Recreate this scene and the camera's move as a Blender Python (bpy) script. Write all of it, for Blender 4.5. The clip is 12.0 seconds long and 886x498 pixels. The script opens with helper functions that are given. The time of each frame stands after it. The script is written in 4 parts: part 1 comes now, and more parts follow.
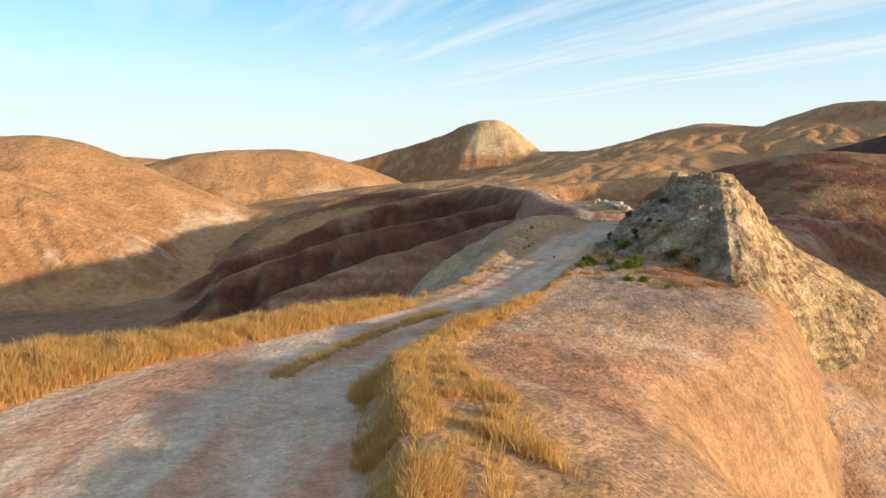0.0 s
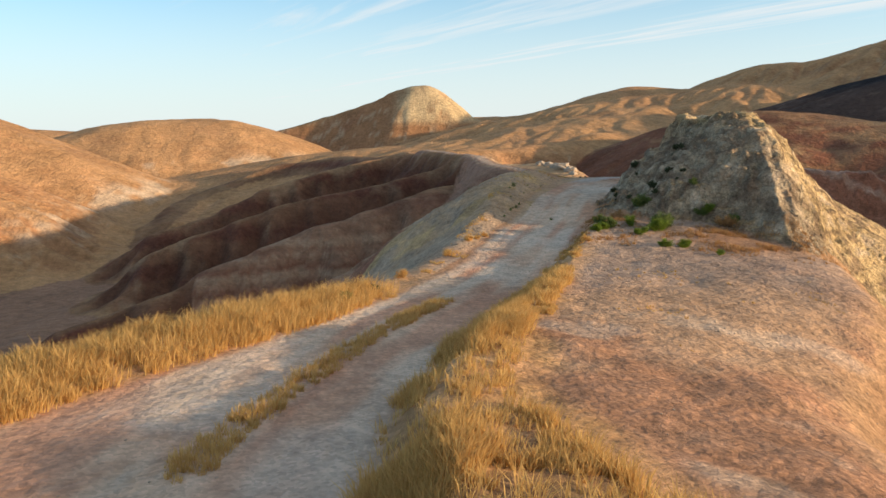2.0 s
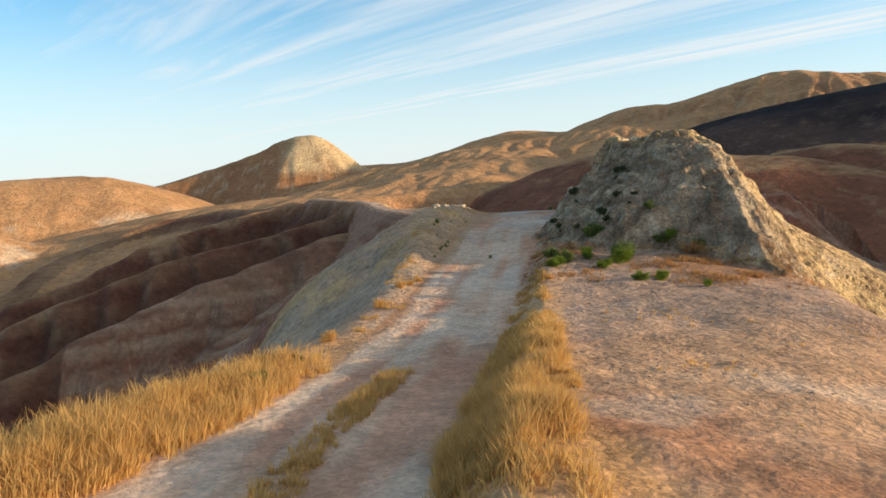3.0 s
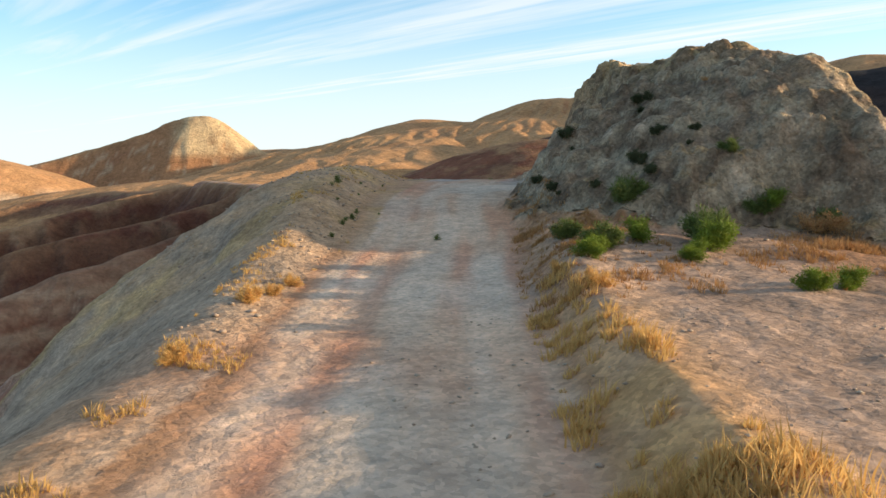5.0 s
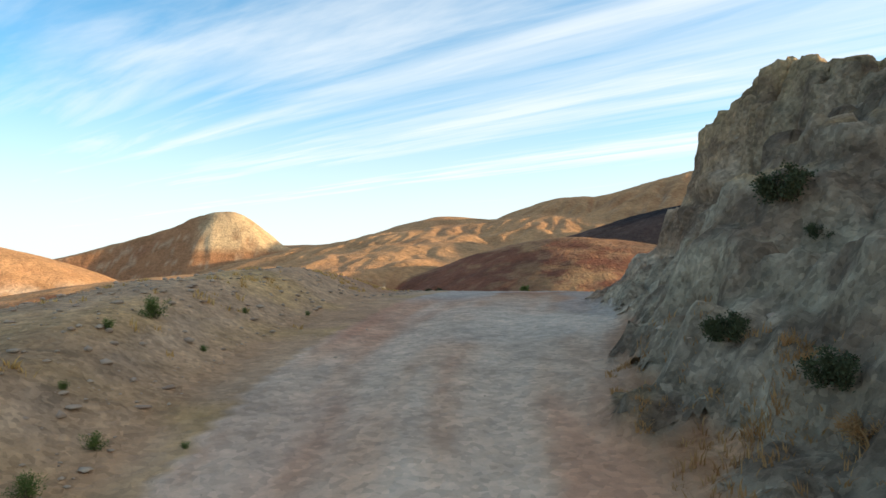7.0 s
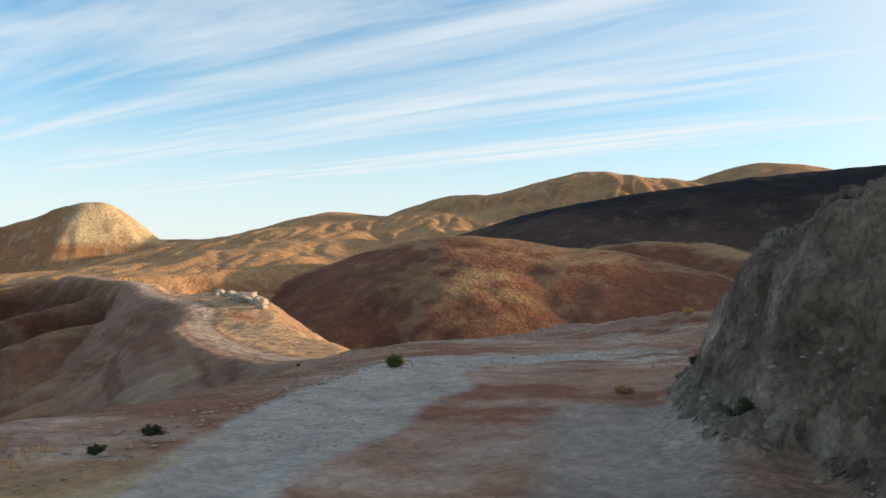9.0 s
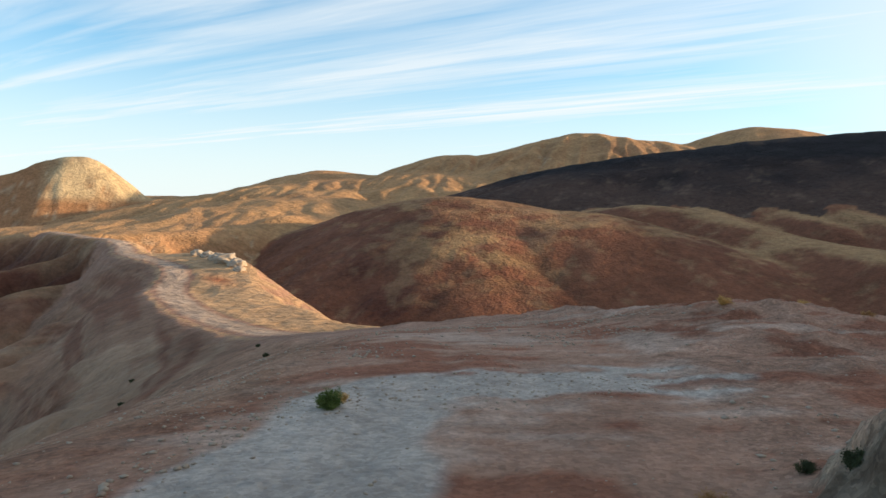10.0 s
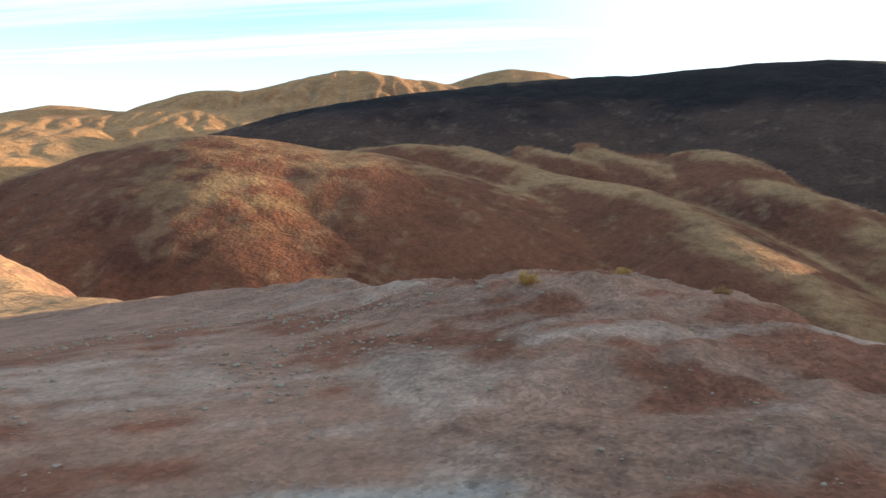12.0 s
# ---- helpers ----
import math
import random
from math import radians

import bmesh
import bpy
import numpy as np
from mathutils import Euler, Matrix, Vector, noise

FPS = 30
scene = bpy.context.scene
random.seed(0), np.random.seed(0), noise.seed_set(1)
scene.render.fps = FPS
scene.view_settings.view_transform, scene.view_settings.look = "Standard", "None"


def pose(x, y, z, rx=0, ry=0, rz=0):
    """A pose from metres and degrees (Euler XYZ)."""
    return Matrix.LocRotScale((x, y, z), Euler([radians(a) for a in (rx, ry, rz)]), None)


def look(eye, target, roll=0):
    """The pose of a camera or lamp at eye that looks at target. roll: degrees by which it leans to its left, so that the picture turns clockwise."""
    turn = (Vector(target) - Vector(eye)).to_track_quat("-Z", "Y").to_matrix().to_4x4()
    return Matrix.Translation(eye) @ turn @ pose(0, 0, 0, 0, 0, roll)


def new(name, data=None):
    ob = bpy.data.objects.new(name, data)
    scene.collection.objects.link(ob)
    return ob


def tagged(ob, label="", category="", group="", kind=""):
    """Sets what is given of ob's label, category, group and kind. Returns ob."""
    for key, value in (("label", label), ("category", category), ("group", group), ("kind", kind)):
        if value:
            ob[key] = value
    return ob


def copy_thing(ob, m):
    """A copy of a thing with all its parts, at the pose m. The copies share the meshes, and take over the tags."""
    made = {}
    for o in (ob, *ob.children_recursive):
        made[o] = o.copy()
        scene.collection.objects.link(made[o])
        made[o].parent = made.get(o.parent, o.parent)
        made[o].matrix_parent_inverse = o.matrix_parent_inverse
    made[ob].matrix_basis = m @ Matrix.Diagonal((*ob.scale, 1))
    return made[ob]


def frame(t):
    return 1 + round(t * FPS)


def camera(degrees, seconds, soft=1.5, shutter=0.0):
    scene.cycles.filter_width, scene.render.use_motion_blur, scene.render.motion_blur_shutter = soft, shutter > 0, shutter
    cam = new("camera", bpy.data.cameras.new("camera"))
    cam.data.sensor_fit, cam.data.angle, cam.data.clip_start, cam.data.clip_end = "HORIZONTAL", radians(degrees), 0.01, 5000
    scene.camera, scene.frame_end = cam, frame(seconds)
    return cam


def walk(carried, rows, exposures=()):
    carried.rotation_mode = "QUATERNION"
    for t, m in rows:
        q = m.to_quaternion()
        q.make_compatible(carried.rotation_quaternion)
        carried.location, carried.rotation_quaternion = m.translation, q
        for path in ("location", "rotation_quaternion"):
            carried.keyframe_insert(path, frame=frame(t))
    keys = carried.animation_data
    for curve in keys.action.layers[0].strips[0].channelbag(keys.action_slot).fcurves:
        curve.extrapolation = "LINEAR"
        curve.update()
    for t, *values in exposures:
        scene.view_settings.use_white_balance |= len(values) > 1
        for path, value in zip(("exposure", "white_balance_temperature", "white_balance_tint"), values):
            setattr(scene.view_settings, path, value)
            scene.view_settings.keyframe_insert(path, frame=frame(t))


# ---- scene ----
# The camera and its walk
cam = camera(64.3, 12.0)
PATH = [
    (0, (0.000, 0.000, 0.000), (-0.007, 9.926, -1.213), 0.10),
    (0.5, (-0.288, 2.121, -0.320), (0.236, 12.050, -1.393), 1.39),
    (1, (-0.702, 4.146, -0.616), (-0.173, 14.078, -1.650), 2.01),
    (1.5, (-1.216, 6.348, -0.977), (-1.064, 16.241, -2.426), -0.03),
    (2, (-1.709, 8.766, -1.285), (-0.772, 18.583, -2.943), -0.86),
    (2.5, (-2.151, 11.365, -1.664), (-0.690, 21.191, -2.807), -5.88),
    (3, (-2.305, 14.172, -2.084), (0.162, 23.806, -3.131), -2.95),
    (3.2, (-2.289, 15.378, -2.347), (0.061, 25.029, -3.502), -6.92),
    (4.8, (0.409, 25.679, -3.712), (3.732, 35.047, -4.811), -1.04),
    (5, (0.886, 26.892, -3.824), (4.647, 36.075, -5.060), -1.34),
    (5.5, (2.163, 29.865, -3.971), (6.322, 38.881, -5.161), 1.50),
    (6, (3.544, 32.847, -4.022), (7.709, 41.912, -4.708), 1.09),
    (6.5, (4.886, 35.748, -3.986), (8.923, 44.868, -4.720), 0.31),
    (7, (6.164, 38.600, -3.777), (9.671, 47.964, -3.641), -0.80),
    (7.2, (6.737, 39.684, -3.677), (10.670, 48.877, -3.618), -2.37),
    (8.8, (11.596, 48.376, -2.861), (16.500, 57.089, -3.048), -1.13),
    (9, (12.201, 49.419, -2.774), (17.090, 58.142, -2.704), -0.21),
    (9.5, (13.715, 51.697, -2.568), (18.888, 60.247, -2.956), 0.05),
    (10, (15.004, 53.664, -2.457), (20.015, 62.304, -2.949), 0.60),
    (10.5, (16.237, 55.289, -2.402), (20.720, 64.203, -3.071), -0.11),
    (11, (17.613, 56.677, -2.400), (23.571, 64.630, -3.517), 0.84),
    (11.5, (19.193, 57.934, -2.397), (26.304, 64.876, -3.518), -0.74),
    (12, (20.714, 59.090, -2.494), (28.126, 65.672, -3.811), 0.12),
]
EXPOSURES = [(0, 0.46), (1.5, 0.32), (3.2, 0.40), (5.0, 0.56), (7.0, 0.64), (9.0, 0.40), (10.0, 0.50), (12, 0.90)]
walk(cam, [(t, look(eye, target, roll)) for t, eye, target, roll in PATH], EXPOSURES)

# World, sun and sky
SUN_YAW, SUN_HEIGHT = -112.0, 8.9
sun_dir = Vector((-math.sin(radians(SUN_YAW)) * math.cos(radians(SUN_HEIGHT)),
                  math.cos(radians(SUN_YAW)) * math.cos(radians(SUN_HEIGHT)), math.sin(radians(SUN_HEIGHT))))
sun = new("sun", bpy.data.lights.new("sun", "SUN"))
sun.data.energy, sun.data.angle, sun.data.color = 5.6, radians(1.0), (1.0, 0.77, 0.50)
sun.rotation_euler = sun_dir.to_track_quat("Z", "Y").to_euler()
sun.location = sun_dir * 200


def node(tree, kind, **values):
    n = tree.nodes.new(kind)
    for key, value in values.items():
        n.inputs[key].default_value = value
    return n


world = bpy.data.worlds.new("evening_sky")
scene.world = world
world.use_nodes = True
wt = world.node_tree
wt.nodes.clear()
sky = wt.nodes.new("ShaderNodeTexSky")
sky.sky_type, sky.sun_disc = "NISHITA", False
sky.sun_elevation, sky.sun_rotation = radians(SUN_HEIGHT + 5), radians(-SUN_YAW)
sky.altitude, sky.air_density, sky.dust_density, sky.ozone_density = 500, 1.0, 0.6, 1.6
back = node(wt, "ShaderNodeBackground", Strength=0.10)
out = wt.nodes.new("ShaderNodeOutputWorld")
coord = wt.nodes.new("ShaderNodeTexCoord")
split = wt.nodes.new("ShaderNodeSeparateXYZ")
wt.links.new(coord.outputs["Generated"], split.inputs[0])


def calc(tree, op, a, b=None, c=None):
    n = tree.nodes.new("ShaderNodeMath")
    n.operation = op
    for k, v in enumerate((a, b, c)):
        if v is None:
            continue
        if isinstance(v, (int, float)):
            n.inputs[k].default_value = v
        else:
            tree.links.new(v, n.inputs[k])
    return n.outputs[0]


# Cirrus: noise on a flat layer high above, drawn out along one heading
height = calc(wt, "ADD", calc(wt, "MAXIMUM", split.outputs[2], 0.0), 0.012)
px, py = calc(wt, "DIVIDE", split.outputs[0], height), calc(wt, "DIVIDE", split.outputs[1], height)
CLOUD_HEADING = radians(63)
run_of = calc(wt, "SUBTRACT", calc(wt, "MULTIPLY", px, math.cos(CLOUD_HEADING)), calc(wt, "MULTIPLY", py, math.sin(CLOUD_HEADING)))
across = calc(wt, "ADD", calc(wt, "MULTIPLY", px, math.sin(CLOUD_HEADING)), calc(wt, "MULTIPLY", py, math.cos(CLOUD_HEADING)))


def cloud_noise(along_by, across_by, lift, **values):
    """Noise on the cloud layer, drawn out along the wind."""
    join = wt.nodes.new("ShaderNodeCombineXYZ")
    wt.links.new(calc(wt, "MULTIPLY", run_of, along_by), join.inputs[0])
    wt.links.new(calc(wt, "MULTIPLY", across, across_by), join.inputs[1])
    join.inputs[2].default_value = lift
    n = node(wt, "ShaderNodeTexNoise", **values)
    wt.links.new(join.outputs[0], n.inputs["Vector"])
    return n.outputs[0]


wisps = cloud_noise(0.30, 1.5, 0.0, Scale=1.0, Detail=7.0, Roughness=0.58, Distortion=0.5)
sheets = cloud_noise(0.22, 0.5, 3.1, Scale=1.0, Detail=3.0, Roughness=0.5)
sway = cloud_noise(0.16, 0.3, 7.7, Scale=1.0, Detail=2.0)
feather = cloud_noise(0.55, 5.0, 5.2, Scale=1.0, Detail=5.0, Roughness=0.6, Distortion=0.3)
cover = calc(wt, "ADD", calc(wt, "MULTIPLY", wisps, 0.62), calc(wt, "MULTIPLY", sheets, 0.50))
ramp = node(wt, "ShaderNodeMapRange")
ramp.interpolation_type = "SMOOTHSTEP"
for key, value in (("From Min", 0.46), ("From Max", 0.78), ("To Min", 0.0), ("To Max", 0.80)):
    ramp.inputs[key].default_value = value
wt.links.new(cover, ramp.inputs[0])
# Long single streaks: place across the wind, half width, strength
streaks = ramp.outputs[0]
bent = calc(wt, "ADD", across, calc(wt, "MULTIPLY_ADD", sway, 0.5, -0.25))
for place, half, strength in ((1.92, 0.10, 0.45), (2.12, 0.07, 0.40), (2.62, 0.24, 0.75), (3.8, 1.0, 0.8), (5.6, 0.95, 0.95), (8.2, 1.3, 0.8), (11.5, 2.2, 0.75)):
    off = calc(wt, "DIVIDE", calc(wt, "SUBTRACT", bent, place), half)
    bell = calc(wt, "POWER", 2.718, calc(wt, "MULTIPLY", calc(wt, "MULTIPLY", off, off), -1.0))
    thin_by = node(wt, "ShaderNodeMapRange")
    for key, value in (("From Min", 0.30), ("From Max", 0.62), ("To Min", 0.5 * strength), ("To Max", strength)):
        thin_by.inputs[key].default_value = value
    wt.links.new(feather, thin_by.inputs[0])
    streaks = calc(wt, "MAXIMUM", streaks, calc(wt, "MULTIPLY", bell, thin_by.outputs[0]))
# Haze near the horizon
haze = node(wt, "ShaderNodeMapRange")
for key, value in (("From Min", 0.0), ("From Max", 0.30), ("To Min", 0.88), ("To Max", 0.0)):
    haze.inputs[key].default_value = value
haze.interpolation_type = "SMOOTHSTEP"
wt.links.new(split.outputs[2], haze.inputs[0])
# Bright veil towards the sun
aim = wt.nodes.new("ShaderNodeVectorMath")
aim.operation = "DOT_PRODUCT"
aim.inputs[1].default_value = sun_dir
wt.links.new(coord.outputs["Generated"], aim.inputs[0])
glow = node(wt, "ShaderNodeMapRange")
for key, value in (("From Min", 0.25), ("From Max", 0.85), ("To Min", 0.0), ("To Max", 0.95)):
    glow.inputs[key].default_value = value
glow.interpolation_type = "SMOOTHSTEP"
wt.links.new(aim.outputs["Value"], glow.inputs[0])
veil = calc(wt, "MAXIMUM", calc(wt, "MAXIMUM", streaks, haze.outputs[0]), glow.outputs[0])
mixer = wt.nodes.new("ShaderNodeMix")
mixer.data_type = "RGBA"
mixer.inputs["B"].default_value = (6.7, 7.0, 7.1, 1)
gain = wt.nodes.new("ShaderNodeMix")
gain.data_type, gain.blend_type = "RGBA", "MULTIPLY"
gain.inputs["Factor"].default_value = 1
gain.inputs["B"].default_value = (0.8, 1.5, 1.7, 1)
wt.links.new(sky.outputs[0], gain.inputs["A"])
wt.links.new(gain.outputs["Result"], mixer.inputs["A"])
wt.links.new(veil, mixer.inputs["Factor"])
wt.links.new(mixer.outputs["Result"], back.inputs["Color"])
wt.links.new(back.outputs[0], out.inputs["Surface"])


# ---------------------------------------------------------------- numbers for the land
def lattice(i, j, seed):
    n = (i * 374761393 + j * 668265263 + seed * 974634777) & 0x7FFFFFFF
    n = ((n ^ (n >> 13)) * 1274126177) & 0x7FFFFFFF
    return ((n ^ (n >> 16)) & 0xFFFF) / 65535.0


def value_noise(x, y, seed=0):
    """Smooth noise from -1 to 1 on a unit lattice."""
    i, j = np.floor(x).astype(np.int64), np.floor(y).astype(np.int64)
    u, v = x - i, y - j
    u, v = u * u * u * (u * (u * 6 - 15) + 10), v * v * v * (v * (v * 6 - 15) + 10)
    a, b = lattice(i, j, seed), lattice(i + 1, j, seed)
    c, d = lattice(i, j + 1, seed), lattice(i + 1, j + 1, seed)
    return 2 * (a + (b - a) * u + (c - a) * v + (a - b - c + d) * u * v) - 1


def fbm(x, y, size, octaves=4, seed=0, gain_by=0.5):
    total, amp, s = 0.0, 1.0, 0.0
    for k in range(octaves):
        f = 2.0 ** k / size
        c, n = math.cos(0.6 * k + 0.3), math.sin(0.6 * k + 0.3)
        total = total + amp * value_noise((x * c - y * n) * f + 17.3 * k, (x * n + y * c) * f - 9.1 * k, seed + 7 * k)
        s += amp
        amp *= gain_by
    return total / s


def lumps(p, size, octaves=3, seed=0):
    """Folded noise in space, about 0 to 1: knobs with sharp creases between them."""
    total, amp, s = 0.0, 1.0, 0.0
    for k in range(octaves):
        q = p * (2.0 ** k / size) + 11.7 * k
        i = np.floor(q).astype(np.int64)
        f = q - i
        f = f * f * (3 - 2 * f)
        v = 0.0
        for dz in (0, 1):
            low = [lattice(i[:, 0] + a, i[:, 1] + b, seed + k * 31 + 131 * (i[:, 2] + dz)) for b in (0, 1) for a in (0, 1)]
            flat = (low[0] * (1 - f[:, 0]) + low[1] * f[:, 0]) * (1 - f[:, 1]) + (low[2] * (1 - f[:, 0]) + low[3] * f[:, 0]) * f[:, 1]
            v = v + flat * (f[:, 2] if dz else 1 - f[:, 2])
        total = total + amp * np.abs(2 * v - 1)
        s += amp
        amp *= 0.5
    return total / s


def step(a, b, x):
    t = np.clip((x - a) / (b - a), 0, 1)
    return t * t * (3 - 2 * t)


def soft(x, k):
    """0 below, x above, with a bend of size k."""
    return 0.5 * (x + np.sqrt(x * x + k * k))


def smax(a, b, k):
    h = np.clip(0.5 + 0.5 * (a - b) / k, 0, 1)
    return b + (a - b) * h + k * h * (1 - h)


def spline(points, n=6):
    p = np.array(points, float)
    p = np.vstack([2 * p[0] - p[1], p, 2 * p[-1] - p[-2]])
    rows = []
    for k in range(1, len(p) - 2):
        for t in np.arange(n) / n:
            a, b, c, d = p[k - 1], p[k], p[k + 1], p[k + 2]
            rows.append(0.5 * (2 * b + (c - a) * t + (2 * a - 5 * b + 4 * c - d) * t * t + (3 * b - a - 3 * c + d) * t ** 3))
    return np.array(rows + [p[-2]])


def along(x, y, line):
    """For each place: the signed distance from the line (right of its way is +), the values of the line there, the length along it."""
    best = np.full(x.shape, 1e18)
    side, length = np.zeros(x.shape), np.zeros(x.shape)
    vals = np.zeros((line.shape[1] - 2,) + x.shape)
    run = 0.0
    for a, b in zip(line[:-1], line[1:]):
        dx, dy = b[0] - a[0], b[1] - a[1]
        ll = dx * dx + dy * dy
        t = np.clip(((x - a[0]) * dx + (y - a[1]) * dy) / ll, 0, 1)
        ex, ey = x - a[0] - t * dx, y - a[1] - t * dy
        d = ex * ex + ey * ey
        m = d < best
        best = np.where(m, d, best)
        side = np.where(m, np.sign(ex * dy - ey * dx), side)
        length = np.where(m, run + t * math.sqrt(ll), length)
        for k in range(len(vals)):
            vals[k] = np.where(m, a[2 + k] + t * (b[2 + k] - a[2 + k]), vals[k])
        run += math.sqrt(ll)
    d = np.sqrt(best)
    return np.where(side >= 0, d, -d), vals, length


def crest(x, y, line, left_by, right_by, rnd):
    """The height of a ridge: the upper envelope of its slopes."""
    h = np.full(x.shape, -1e9)
    for a, b in zip(line[:-1], line[1:]):
        dx, dy = b[0] - a[0], b[1] - a[1]
        t = np.clip(((x - a[0]) * dx + (y - a[1]) * dy) / (dx * dx + dy * dy), 0, 1)
        ex, ey = x - a[0] - t * dx, y - a[1] - t * dy
        by = np.where(ex * dy - ey * dx < 0, left_by, right_by)
        h = np.maximum(h, a[2] + t * (b[2] - a[2]) - by * (np.sqrt(ex * ex + ey * ey + rnd * rnd) - rnd))
    return h


# The road's centre line on the ridge: x, y, z
ROAD = spline([(-5.2, -30, -3.2), (-4.8, -10, -3.9), (-4.4, 0, -4.3), (-4.4, 10, -4.75), (-4.3, 14.5, -4.95), (-3.6, 18, -5.15), (-2.8, 20.5, -5.3), (-1.4, 24, -5.5),
               (0, 26.9, -5.7), (1.6, 30.3, -5.85), (3.7, 35, -5.85), (5.5, 39, -5.55), (7.0, 42, -5.2), (8.5, 45.5, -4.75), (11, 49.8, -4.45), (13.5, 53.8, -4.5),
               (16, 57.5, -4.75), (20.8, 62.5, -5.1),
               (26, 72, -5.9), (28, 87, -8.4), (28.6, 104, -10.9), (28.2, 125, -12.0), (29.3, 145, -12.0), (32.3, 158, -11.4), (33.2, 170, -10.6),
               (31, 186, -10.4), (30.2, 205, -10.5), (32.5, 240, -10.8), (20, 300, -10.0)], 5)
PALE = spline([(9.5, 48.5), (12.3, 54), (14.8, 57.4), (17.2, 60.3), (19.2, 62.6), (21.6, 63.4), (23.4, 62.6), (24.3, 61.4)], 4)
GREY_LANE = spline([(12.8, 48.5), (14.6, 51.6), (16.8, 54.2), (18.6, 56.2)], 4)
MOUND = spline([(14.2, 34.2, -5.8), (14.9, 36.8, -3.6), (15.4, 39, -1.9), (16.2, 41.5, -1.05), (17.1, 44.2, -0.6), (17.0, 46.8, -0.75), (17.3, 49.0, -1.15), (18.1, 50.6, -1.6),
                (18.9, 52.5, -1.9), (19.8, 54.7, -2.5), (20.8, 56.0, -3.2), (22.2, 57.2, -4.5), (25, 57.6, -4.9), (29, 57.4, -4.5), (34, 57, -4.6)], 4)
# An unseen knoll east of the mound, added to shade the platform
SHADE_KNOLL = spline([(42, 44, -1), (50, 49, 4), (60, 52, 7), (75, 54, 8), (95, 55.5, 9.5), (112, 54.5, 9), (126, 50, 2)], 4)

